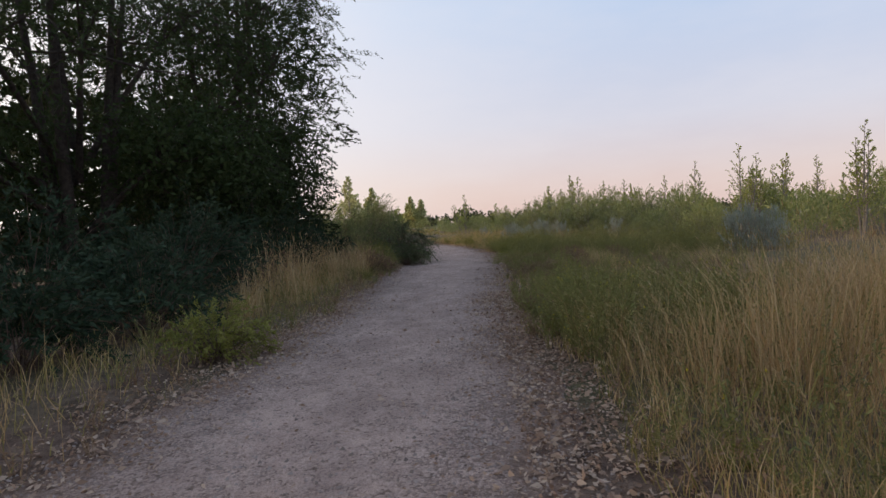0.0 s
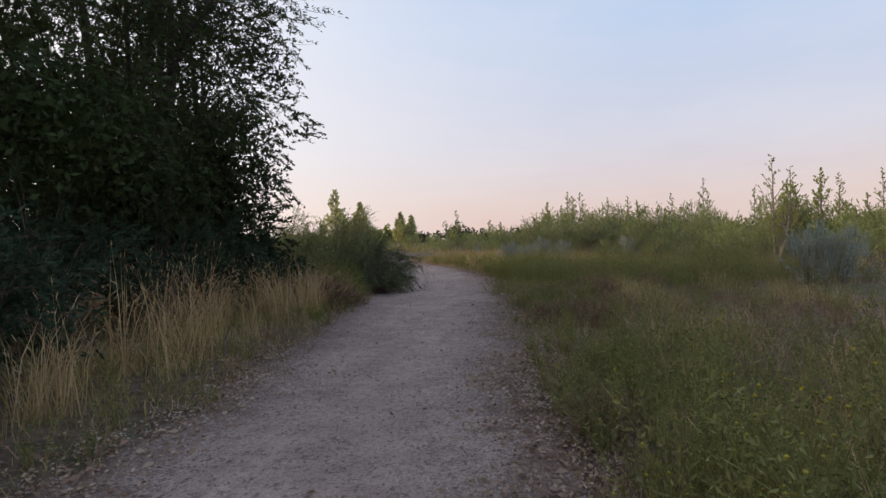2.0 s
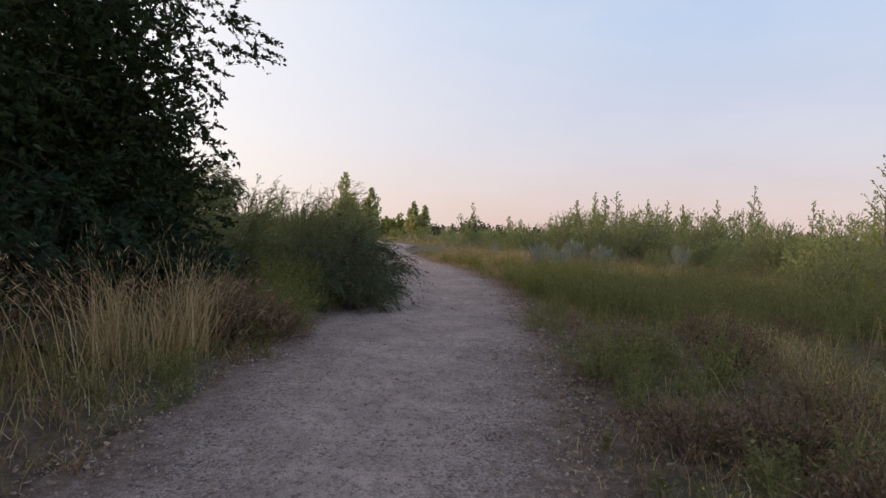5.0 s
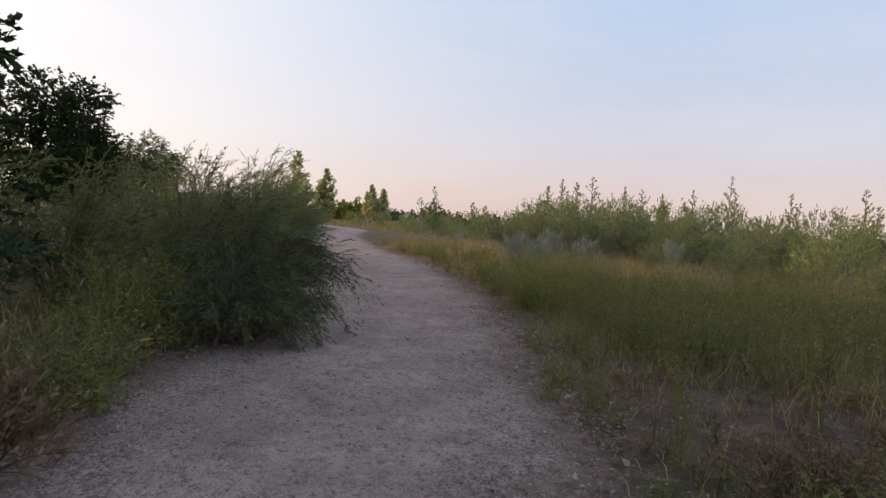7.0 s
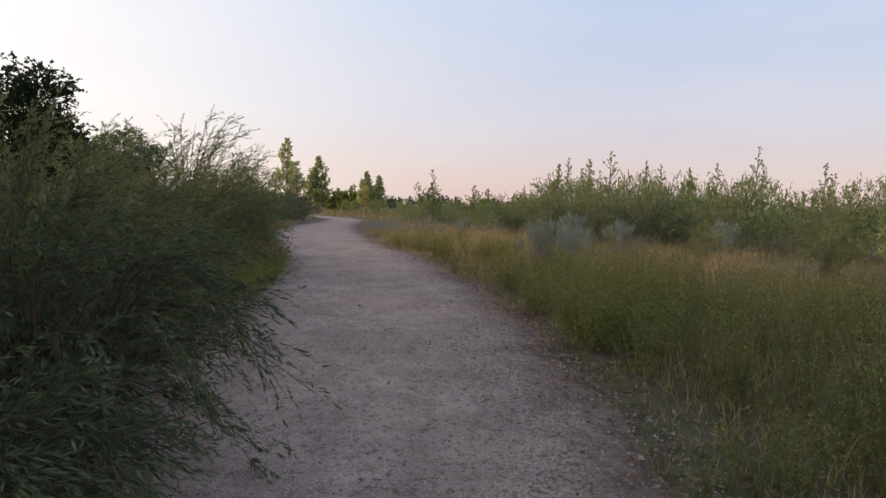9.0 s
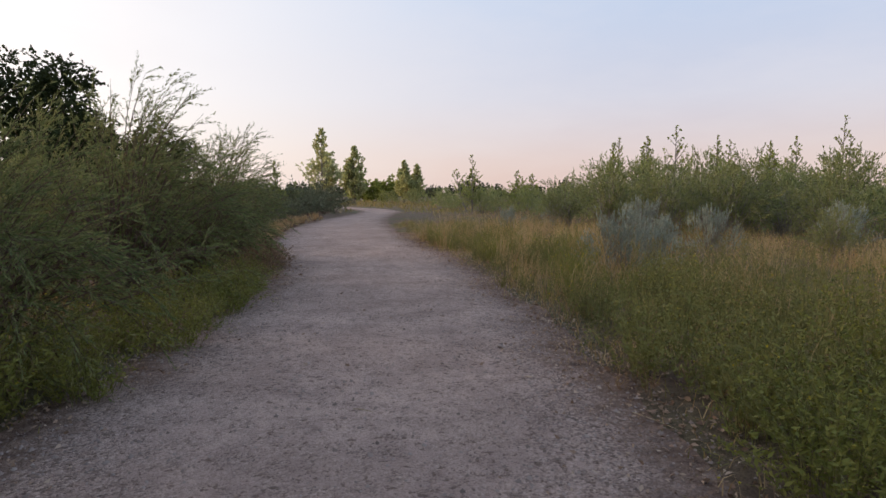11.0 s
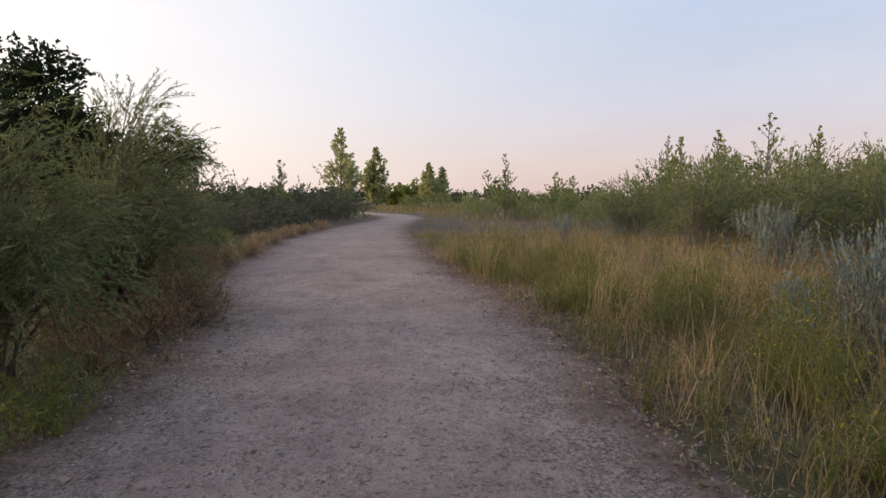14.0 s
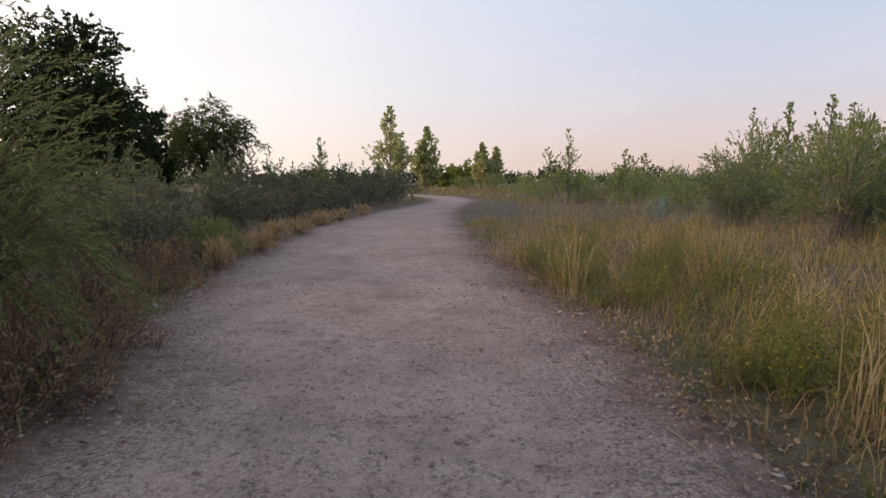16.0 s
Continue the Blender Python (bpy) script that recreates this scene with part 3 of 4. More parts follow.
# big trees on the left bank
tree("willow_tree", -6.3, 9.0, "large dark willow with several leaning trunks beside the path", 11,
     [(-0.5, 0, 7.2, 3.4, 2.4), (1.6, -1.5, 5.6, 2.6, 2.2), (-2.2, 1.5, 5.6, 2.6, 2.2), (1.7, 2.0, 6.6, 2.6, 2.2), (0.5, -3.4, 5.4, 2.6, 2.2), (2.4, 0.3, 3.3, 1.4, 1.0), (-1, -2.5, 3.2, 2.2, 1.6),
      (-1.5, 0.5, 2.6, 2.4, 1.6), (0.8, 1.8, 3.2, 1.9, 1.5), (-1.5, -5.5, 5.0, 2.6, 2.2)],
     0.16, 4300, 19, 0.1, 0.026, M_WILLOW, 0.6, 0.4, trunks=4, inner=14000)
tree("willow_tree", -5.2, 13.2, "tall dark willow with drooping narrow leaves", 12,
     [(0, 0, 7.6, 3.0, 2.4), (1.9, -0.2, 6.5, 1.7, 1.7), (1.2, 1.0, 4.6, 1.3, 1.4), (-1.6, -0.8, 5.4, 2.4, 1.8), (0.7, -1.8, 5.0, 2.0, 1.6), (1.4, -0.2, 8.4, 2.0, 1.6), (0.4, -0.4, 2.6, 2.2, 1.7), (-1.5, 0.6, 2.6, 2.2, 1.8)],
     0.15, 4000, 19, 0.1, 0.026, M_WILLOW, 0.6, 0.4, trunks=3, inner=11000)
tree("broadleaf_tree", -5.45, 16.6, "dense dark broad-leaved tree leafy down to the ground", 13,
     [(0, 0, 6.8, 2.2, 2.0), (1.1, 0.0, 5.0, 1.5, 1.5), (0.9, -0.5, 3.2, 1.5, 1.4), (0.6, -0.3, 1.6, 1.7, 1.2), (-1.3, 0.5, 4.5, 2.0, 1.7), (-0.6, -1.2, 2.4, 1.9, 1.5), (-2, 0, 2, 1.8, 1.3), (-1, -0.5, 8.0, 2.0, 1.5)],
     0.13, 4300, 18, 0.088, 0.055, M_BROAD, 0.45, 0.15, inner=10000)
# added trees, partly out of view, that keep sky glow from leaking through
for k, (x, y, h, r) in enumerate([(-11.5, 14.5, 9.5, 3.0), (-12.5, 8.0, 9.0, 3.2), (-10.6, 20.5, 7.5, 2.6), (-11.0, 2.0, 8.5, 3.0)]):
    tree("sky_blocking_tree", x, y, "dark leafy tree added behind the willows to block the bright sky", 15 + k, [(0, 0, h * 0.72, r * 0.9, h * 0.25), (0.6, 0.6, h * 0.45, r, h * 0.22), (-0.6, -0.6, h * 0.22, r, h * 0.2)],
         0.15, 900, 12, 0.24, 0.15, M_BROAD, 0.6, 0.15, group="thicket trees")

# dark undergrowth below them
for k, (x, y, h, r) in enumerate([(-2.75, 6.7, 1.75, 1.3), (-2.25, 5.0, 1.25, 1.15), (-4.4, 5.6, 2.4, 1.7), (-3.9, 9.2, 2.5, 1.7), (-3.9, 12.0, 2.4, 1.6), (-3.5, 2.4, 1.7, 1.3), (-6.2, 3.0, 2.8, 2.1), (-6.0, 11.5, 2.8, 2.1), (-4.3, 14.5, 2.3, 1.7), (-3.7, 16.0, 1.6, 1.2), (-2.55, 3.3, 1.15, 0.95), (-8.5, 8.6, 3.2, 2.4), (-8.8, 12.2, 3.2, 2.4), (-8.2, 5.0, 2.8, 2.2)]):
    near = k in (0, 1, 5, 10)
    arching_shrub("leafy_shrub", x, y, "dark green shrub with narrow pointed leaves under trees", 20 + k, h, r, 62 if near else 44, 10, 11, 0.095 if near else 0.13, 0.03 if near else 0.042, M_SHRUB, twig_len=0.4, droop=0.3, spread=0.55, hang=0.4, bare=0.25, group="undergrowth shrubs")
arching_shrub("low_shrub", -0.55, 3.75, "low yellow-green arching shrub at the path's edge", 31, 0.62, 0.66, 70, 9, 10, 0.042, 0.015, M_LIME, twig_len=0.17, droop=0.12, spread=0.5, hang=0.35, wind=0.25, bare=0.15)
# gumweeds: four plants, set singly by the path and in a broad belt on the sunny side
GW = "bushy green gumweed with round yellow flower heads"
gw_rng = np.random.default_rng(251)
kinds = [gumweed(-2.45, 21.7, "yellow-green gumweed in flower at the gravel edge", 252, 0.9, 0.66, 74, M_LIME, "gumweeds by the path", 3, 19),
         gumweed(1.95, 23.4, GW, 253, 0.76, 0.58, 56, M_SPROUT, "gumweeds by the path", 3, 18),
         gumweed(3.9, 17.6, GW, 254, 0.9, 0.52, 36, M_SPROUT, "gumweeds by the path", 3),
         gumweed(3.35, 18.2, GW, 255, 1.0, 0.46, 32, M_SPROUT, "gumweeds by the path", 3)]


def set_gumweed(k, x, y, s):
    tall = s * gw_rng.uniform(0.8, 1.15)
    copy_thing(kinds[k], pose(x, y, float(height_at(x, y)), 0, 0, gw_rng.uniform(0, 360)) @ Matrix.Diagonal((s, s, tall, 1)))


for k, x, y, s in [(0, -2.75, 23.4, 0.85), (0, -3.2, 25.9, 0.9), (0, -2.1, 20.3, 0.7), (0, -1.55, 17.1, 0.9), (0, -1.85, 17.45, 1.1), (0, -1.95, 16.8, 1.05), (0, -2.3, 17.5, 1.2), (0, -2.62, 25.1, 0.95), (0, -2.8, 25.6, 0.9), (0, -2.3, 23.6, 0.8), (0, -2.15, 22.3, 0.85), (1, -2.45, 24.3, 0.7), (0, -2.95, 26.6, 0.65), (1, -1.2, 14.7, 0.95), (1, -1.35, 15.3, 1.05), (1, -1.55, 15.9, 1.15), (1, -1.05, 15.2, 0.75), (1, -1.7, 14.9, 1.0), (1, -1.1, 14.0, 0.6),
                   (1, -1.85, 13.8, 0.85), (0, -1.1, 12.3, 0.45), (1, -2.7, 22.5, 0.9), (0, -3.0, 24.6, 0.7),
                   (1, 2.75, 13.5, 0.85), (1, 3.3, 13.8, 0.95), (1, 3.05, 13.0, 0.65), (1, 3.9, 13.5, 0.8), (1, 2.9, 12.5, 0.5), (2, 2.15, 16.3, 0.55), (2, 2.45, 16.1, 0.5), (2, 2.3, 16.7, 0.5), (2, 2.75, 15.0, 0.33), (2, 2.5, 14.6, 0.3), (3, 2.9, 15.4, 0.35),
                   (1, 2.3, 22.9, 0.9), (1, 2.35, 23.9, 1.05), (1, 2.0, 24.4, 0.75), (0, 2.35, 21.35, 0.9), (0, 2.65, 21.8, 1.0), (1, 2.3, 22.1, 0.85), (0, 2.8, 21.2, 1.0), (0, 3.2, 21.9, 1.05), (1, 2.75, 22.4, 1.1), (0, 3.4, 22.9, 1.0), (1, 2.9, 23.6, 1.0), (1, 1.85, 25.3, 0.7),
                   (1, 2.6, 24.9, 0.9), (0, 0.75, 31.3, 0.85), (0, 1.5, 30.3, 0.9), (1, 1.15, 29.6, 0.7), (0, 1.9, 31.2, 0.8), (0, 1.65, 27.9, 0.6), (1, 2.1, 28.2, 0.6), (1, 1.35, 28.6, 0.45), (1, 3.0, 6.2, 0.6), (1, 3.5, 7.6, 0.55), (1, 3.2, 9.6, 0.42), (1, 4.4, 9.0, 0.5)]:
    set_gumweed(k, x, y, s)
for row in range(11):
    for col in range(15):
        x, y = 2.75 + col * 0.52 + gw_rng.normal() * 0.15, 17.5 + row * 0.55 + gw_rng.normal() * 0.16 - 0.08 * min(col, 6)
        beside = x - float(edge_x(RIGHT, y))
        if beside > 0.35 + 0.5 * (y > 20.5) and gw_rng.random() < 0.74 - 0.5 * (math.sin(1.7 * x + 0.6) * math.sin(1.3 * y) > 0.45):
            set_gumweed(2 + (gw_rng.random() < 0.45), x, y, gw_rng.uniform(0.55, 1.25) * min(1.0, 0.6 + 0.3 * beside))

# looser weeds beside the dry grass, on the open patch and towards the bend
for n, x0, x1, y0, y1, small, big, which in [(28, 0.45, 2.4, 3.2, 5.7, 0.65, 1.0, (3, 3)), (12, 0.3, 1.8, 5.7, 7.8, 0.5, 0.75, (1, 3)), (34, 0.5, 6.0, 5.5, 14.5, 0.28, 0.55, (1, 3)), (16, 0.9, 3.5, -0.8, 2.0, 0.3, 0.5, (1, 0)), (46, 0.15, 3.6, 25.5, 37.0, 0.45, 0.8, (0, 1))]:
    for k in range(n):
        y = gw_rng.uniform(y0, y1)
        x = float(edge_x(RIGHT, y)) + gw_rng.uniform(x0, x1)
        set_gumweed(which[int(gw_rng.random() < 0.5)], x, y, gw_rng.uniform(small, big))

# feathery tamarisks on the left
TAM = [(-1.4, 18.5, 1.65, 1.25, 130), (-3.0, 20.1, 2.3, 1.6, 90), (-5.0, 18.2, 2.3, 1.7, 50), (-3.15, 22.2, 2.05, 1.45, 80), (-3.85, 25.0, 2.75, 1.4, 115), (-5.7, 22.9, 2.5, 1.8, 44),
       (-4.15, 27.0, 2.3, 1.25, 80), (-5.0, 29.6, 2.6, 1.25, 95), (-7.4, 27.6, 3.0, 1.9, 44), (-6.7, 31.2, 1.8, 1.2, 56), (-5.4, 25.6, 2.3, 1.5, 50), (-0.98, 17.4, 0.92, 0.74, 70), (-3.5, 18.2, 1.75, 1.2, 70)]
for k, (x, y, h, r, n) in enumerate(TAM):
    # dark: bushes whose leaf colour carries painted shade between the sprays
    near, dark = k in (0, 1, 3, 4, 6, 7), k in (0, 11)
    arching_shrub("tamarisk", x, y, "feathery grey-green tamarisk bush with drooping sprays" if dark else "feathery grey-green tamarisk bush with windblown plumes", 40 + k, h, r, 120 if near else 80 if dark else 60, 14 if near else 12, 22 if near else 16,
                  0.052 if near else 0.06 if dark else 0.09, 0.0098 if dark else 0.0096 if near else 0.013, M_TAMSHADE if dark else M_TAMARISK, twig_len=0.36, droop=0.45 if dark else 0.15, spread=0.32, hang=0.45 if dark else 0.42,
                  wind=0.3, bare=0.2 if dark else 0.14, group="tamarisks along the path")

# low grey-green hedge further on, left
hedges = [arching_shrub("greasewood", -8.0, 34.4, "low grey-green feathery desert shrub", 60, 1.5, 1.3, 52, 8, 9, 0.12, 0.03, M_HEDGE, twig_len=0.36, droop=0.05, spread=0.4, hang=0.3, bare=0.2, group="hedge of desert shrubs"),
          arching_shrub("greasewood", -9.3, 36.4, "low brownish desert shrub with twiggy base", 61, 1.4, 1.25, 52, 8, 9, 0.12, 0.03, M_BROWNHEDGE, twig_len=0.34, droop=0.0, spread=0.4, hang=0.25, bare=0.3, group="hedge of desert shrubs"),
          arching_shrub("greasewood", -10.2, 39.6, "low blue-green rounded desert shrub", 62, 1.45, 1.4, 52, 8, 9, 0.13, 0.036, M_HEDGE, twig_len=0.36, droop=0.05, spread=0.4, hang=0.35, bare=0.15, group="hedge of desert shrubs")]
rng = np.random.default_rng(5)
for k, (x, y, s) in enumerate([(-10.4, 40.8, 0.95), (-11.2, 43.4, 1.1), (-11.8, 46.2, 1.15), (-12.2, 49.2, 1.2), (-12.6, 52.4, 1.3), (-12.9, 55.8, 1.35), (-13.4, 59.6, 1.35), (-14.0, 63.5, 1.2),
                               (-8.2, 31.8, 1.0), (-10.4, 35.2, 1.15), (-12.0, 38.2, 1.2), (-13.2, 41.6, 1.2), (-14.2, 45.6, 1.3), (-15.2, 50.5, 1.35), (-15.8, 56, 1.45), (-10.2, 31.0, 1.25), (-13.0, 34.0, 1.3)]):
    which = 2 if y > 45 else int(rng.integers(0, 2))
    copy_thing(hedges[which], pose(x, y, float(height_at(x, y)), 0, 0, rng.uniform(0, 360)) @ Matrix.Diagonal((s, s, s * rng.uniform(0.75, 1.25), 1)))

# pale and withered weeds between gravel and hedge
for k, (x, y, h, r) in enumerate([(-7.0, 34.9, 0.72, 0.65), (-7.6, 36.0, 0.6, 0.5)]):
    shrub("rabbitbrush", x, y, "pale green rabbitbrush before the hedge", 290 + k, h, r, 44, 9, 9, 0.05, 0.016, M_SPROUT, M_STEM, 0.18, 0.0, 0.5, 0.4, 0.5, group="rabbitbrushes", low=0.2)
for k, (x, y, h, r) in enumerate([(-5.95, 32.6, 0.62, 0.5), (-5.75, 31.5, 0.55, 0.45), (-6.6, 33.7, 0.55, 0.45), (-5.3, 30.3, 0.5, 0.4), (-4.6, 28.6, 0.45, 0.35)]):
    shrub("withered_bush", x, y, "reddish-brown withered weed at the gravel edge", 300 + k, h, r, 34, 8, 7, 0.04, 0.011, M_BROWNWEED, M_STEM, 0.18, 0.0, 0.5, 0.4, 0.4, group="withered weeds", low=0.1)
wither = shrub("withered_bush", 3.6, 11.8, "reddish-brown withered weed on bare soil", 306, 0.36, 0.42, 34, 7, 7, 0.04, 0.012, M_BROWNWEED, M_STEM, 0.16, 0.0, 0.6, 0.4, 0.3, group="withered weeds", low=0.05)
for x, y, q in [(-1.1, 14.25, 1.3), (-1.45, 14.1, 1.7), (-1.75, 14.3, 1.8), (-3.85, 28.6, 1.1), (-4.0, 29.3, 1.3), (-4.35, 29.9, 1.2), (-4.7, 30.6, 1.0), (-3.6, 27.6, 0.9)]:
    copy_thing(wither, pose(x, y, float(height_at(x, y)), 0, 0, rng.uniform(0, 360)) @ Matrix.Scale(q, 4))
for k in range(14):
    y = rng.uniform(5.5, 16.5)
    x = float(edge_x(RIGHT, y)) + rng.uniform(0.5, 5.0)
    q = rng.uniform(0.6, 1.25)
    copy_thing(wither, pose(x, y, float(height_at(x, y)), 0, 0, rng.uniform(0, 360)) @ Matrix.Diagonal((q, q, q * rng.uniform(0.6, 1.1), 1)))
for k, (x, y, h, r) in enumerate([(-6.35, 34.4, 0.6, 0.28), (-7.05, 36.6, 0.45, 0.4), (-7.85, 38.5, 0.5, 0.45), (-8.3, 40.3, 0.45, 0.5), (-8.9, 42.8, 0.5, 0.55), (-9.3, 45.0, 0.45, 0.5), (-9.8, 48.0, 0.5, 0.6)]):
    shrub("dry_tuft", x, y, "tan dry grass tuft beside the gravel", 310 + k, h * 0.72, r * 0.8, 26, 5, 5, 0.14, 0.01, M_STRAW, M_STEM, 0.16, -0.05, 0.25, 0.2, 0.8, group="dry tufts", low=0.05)

# sagebrush with silver spires
sage = shrub("sagebrush", 2.65, 28.8, "silver-grey sagebrush with upright spires", 70, 1.15, 0.85, 80, 5, 10, 0.055, 0.017, M_SAGE, M_GREYSTEM, 0.22, -0.08, 0.2, 0.25, 0.95, group="sagebrushes", low=0.02, sprays=0.1)
for x, y, s in [(3.5, 29.8, 0.85), (5.6, 33.2, 0.95), (4.7, 36.6, 1.15), (10.0, 17.2, 1.25), (10.9, 17.6, 1.15), (9.0, 34, 1.0), (0.6, 41, 0.8), (2.5, 44, 0.9)]:
    copy_thing(sage, pose(x, y, float(height_at(x, y)), 0, 0, rng.uniform(0, 360)) @ Matrix.Scale(s, 4))

# willow bushes and saplings on the right
bush = shrub("willow_bush", 6.1, 55.8, "large grey-green willow bush in the grassland", 80, 3.8, 2.3, 70, 9, 7, 0.19, 0.052, M_BUSH, M_GREYSTEM, 0.5, -0.03, 0.35, 0.35, 0.35, group="willow bushes", sprays=0.13)
scrub = shrub("olive_scrub", 6.5, 46.5, "low olive-green scrub among the grass", 90, 1.7, 1.7, 36, 7, 8, 0.2, 0.05, M_BUSH, M_GREYSTEM, 0.45, 0.0, 0.45, 0.45, 0.3, group="scrub patches")
for x, y, s in [(8.8, 43.5, 1.0), (11.4, 42.0, 1.1), (5.0, 50.5, 1.0), (3.2, 55.0, 0.9), (8.0, 50.0, 1.15), (12.5, 38.5, 1.0), (16.5, 43.5, 1.2), (14.6, 35.0, 1.0), (17.8, 28.0, 1.1), (13.6, 31.4, 0.9), (1.5, 60, 0.9), (5.8, 57, 1.1),
                (15.2, 24.2, 0.95), (-0.6, 65, 0.9), (20.5, 34.5, 1.2), (19.4, 27.4, 1.1), (4.2, 68, 1.0), (22.5, 27, 1.2), (-6.4, 76, 0.9), (-5.0, 84, 1.1), (-13.5, 100, 1.2), (-3, 92, 1.3), (-18.5, 104, 1.2), (-9.5, 98, 1.2), (2, 80, 1.2), (6.5, 88, 1.3), (-4.6, 70, 0.7)]:
    copy_thing(scrub, pose(x, y, float(height_at(x, y)), 0, 0, rng.uniform(0, 360)) @ Matrix.Diagonal((s, s, s * rng.uniform(0.8, 1.2), 1)))
for x, y, s in [(9.6, 57.5, 1.0), (6.6, 47.7, 0.85), (8.6, 46.6, 0.7), (11.6, 54.0, 1.05), (14.2, 51.5, 1.0), (10.4, 47.5, 0.75), (18.5, 52, 1.0), (23.5, 49, 1.0), (19.5, 40, 0.75), (15.8, 30.5, 0.7), (18.2, 23.6, 0.75), (24, 32, 0.85), (29, 40, 1.0), (20, 62, 1.0), (2, 70, 0.5),
                (13.2, 43.5, 0.6), (-1.8, 62, 0.5), (15.5, 38, 0.55), (5.4, 62, 0.6)]:
    copy_thing(bush, pose(x, y, float(height_at(x, y)), 0, 0, rng.uniform(0, 360)) @ Matrix.Scale(s, 4))

thickets = [arching_shrub("willow_bush", 4.4, 41.2, "dense olive-green willow bush at the grass's end", 84, 2.6, 1.6, 70, 11, 8, 0.12, 0.03, M_THICKET, M_GREYSTEM, 0.42, -0.05, 0.3, 0.2, bare=0.15, group="willow bushes"),
            arching_shrub("willow_bush", 8.0, 42.2, "tall olive-green willow bush", 85, 3.1, 1.7, 70, 11, 8, 0.125, 0.031, M_THICKET, M_GREYSTEM, 0.45, -0.08, 0.3, 0.15, bare=0.15, group="willow bushes")]
for k, x, y, s in [(0, 2.9, 43.6, 0.85), (0, 6.0, 39.4, 1.0), (0, 7.9, 38.6, 0.95), (1, 10.0, 39.4, 0.85), (1, 5.7, 43.6, 0.95), (1, 10.2, 43.0, 1.0), (0, 12.3, 40.6, 1.05), (0, 14.6, 37.4, 0.95), (1, 12.8, 35.6, 0.75), (0, 9.9, 36.6, 0.8),
                   (0, 8.8, 21.3, 0.5), (0, 11.0, 24.6, 0.5), (1, 12.6, 21.8, 0.42), (0, 9.6, 29.6, 0.5), (1, 13.2, 27.2, 0.5), (0, 7.4, 31.4, 0.4)]:
    copy_thing(thickets[k], pose(x, y, float(height_at(x, y)), 0, 0, rng.uniform(0, 360)) @ Matrix.Diagonal((s, s, s * rng.uniform(0.9, 1.1), 1)))

SAP = "young cottonwood sapling with fluttering green leaves"
for k, (x, y, h, w, tops) in enumerate([(14.6, 29.5, 4.7, 0.95, 3), (15.7, 30.3, 4.3, 0.9, 3), (16.9, 30.0, 3.9, 0.8, 2), (16.5, 22.4, 4.6, 0.75, 3), (8.3, 47.2, 4.6, 1.0, 2), (10.6, 48.5, 4.3, 0.8, 2),
                                        (12.6, 47.5, 3.9, 0.7, 2), (8.6, 54.8, 4.9, 0.8, 1), (13.6, 55.9, 4.7, 0.8, 2), (20.7, 57.0, 6.2, 1.0, 2), (17.6, 56.0, 5.0, 0.8, 2), (10.6, 76.0, 6.9, 1.0, 1),
                                        (-2.4, 61.7, 4.4, 0.9, 3), (0.8, 65.0, 3.3, 0.95, 3), (2.1, 65.4, 3.0, 0.7, 2), (-14.3, 53.6, 3.5, 0.7, 3), (24.8, 56, 5.2, 0.8, 2), (22.4, 44, 4.6, 0.7, 2), (27, 47, 5.4, 0.8, 2),
                                        (6.2, 51.5, 4.3, 0.6, 1), (30, 47, 5.6, 0.9, 2), (18.4, 33, 4.4, 0.6, 2)]):
    sapling("cottonwood_sapling", x, y, SAP, 100 + k, h, w, 56 // tops + 10, 5, 0.047 + 0.0006 * y, M_COTTON, "cottonwood saplings", tops)

# trees beyond the bend
sapling("cottonwood_tree", -22.9, 87.1, "slender pale cottonwood with open crown", 140, 9.4, 2.4, 70, 6, 0.26, M_PALE, "", 2, 0.1)
sapling("cottonwood_tree", -21.6, 96.9, "dense conical yellow-green cottonwood", 141, 8.0, 1.9, 90, 6, 0.28, M_PALE, "", 2, 0.06)
sapling("cottonwood_tree", -16.6, 107.3, "narrow yellow-green cottonwood beyond the bend", 142, 6.6, 1.5, 80, 7, 0.26, M_PALE, "", 2, 0.04)
sapling("cottonwood_tree", -14.4, 106.0, "narrow yellow-green cottonwood beyond the bend", 143, 6.0, 1.4, 80, 7, 0.26, M_PALE, "", 2, 0.04)
# cottonwoods seen against the glow: the dark broad-leaf colour stands in for backlight
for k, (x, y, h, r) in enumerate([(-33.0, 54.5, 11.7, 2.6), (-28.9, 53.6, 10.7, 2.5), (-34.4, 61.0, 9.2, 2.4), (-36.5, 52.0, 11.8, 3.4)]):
    tree("backlit_cottonwood", x, y, "tall cottonwood with leaf colour darkened as backlit by the bright sky", 150 + k, [(0, 0, h * 0.72, r * 0.8, h * 0.24), (0.4, 0.2, h * 0.45, r, h * 0.25), (-0.5, -0.4, h * 0.25, r * 0.9, h * 0.2)],
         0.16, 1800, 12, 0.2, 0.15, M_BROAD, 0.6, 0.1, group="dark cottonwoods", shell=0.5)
tree("weeping_willow", -35.2, 72.0, "round weeping willow with yellow-green top, leaf colour darkened as backlit", 156, [(0, 0, 5.8, 3.4, 2.3), (2.4, 0, 4.4, 2.3, 2.0), (-2.4, 0.5, 4.4, 2.3, 2.0), (0.5, -1.5, 3.4, 3.4, 2.2)],
     0.2, 1300, 13, 0.4, 0.1, M_WEEPING_BACKLIT, 1.2, 0.7)
# slim one in the same dark leaf colour, its unlit side put into it
tree("backlit_cottonwood", -36.5, 66.5, "slim cottonwood beside the willow, leaf colour darkened as backlit", 157, [(0, 0, 5.4, 1.3, 2.2), (0.3, 0, 2.6, 1.7, 1.8)], 0.13, 500, 12, 0.32, 0.24, M_BROAD, 0.6, 0.1)
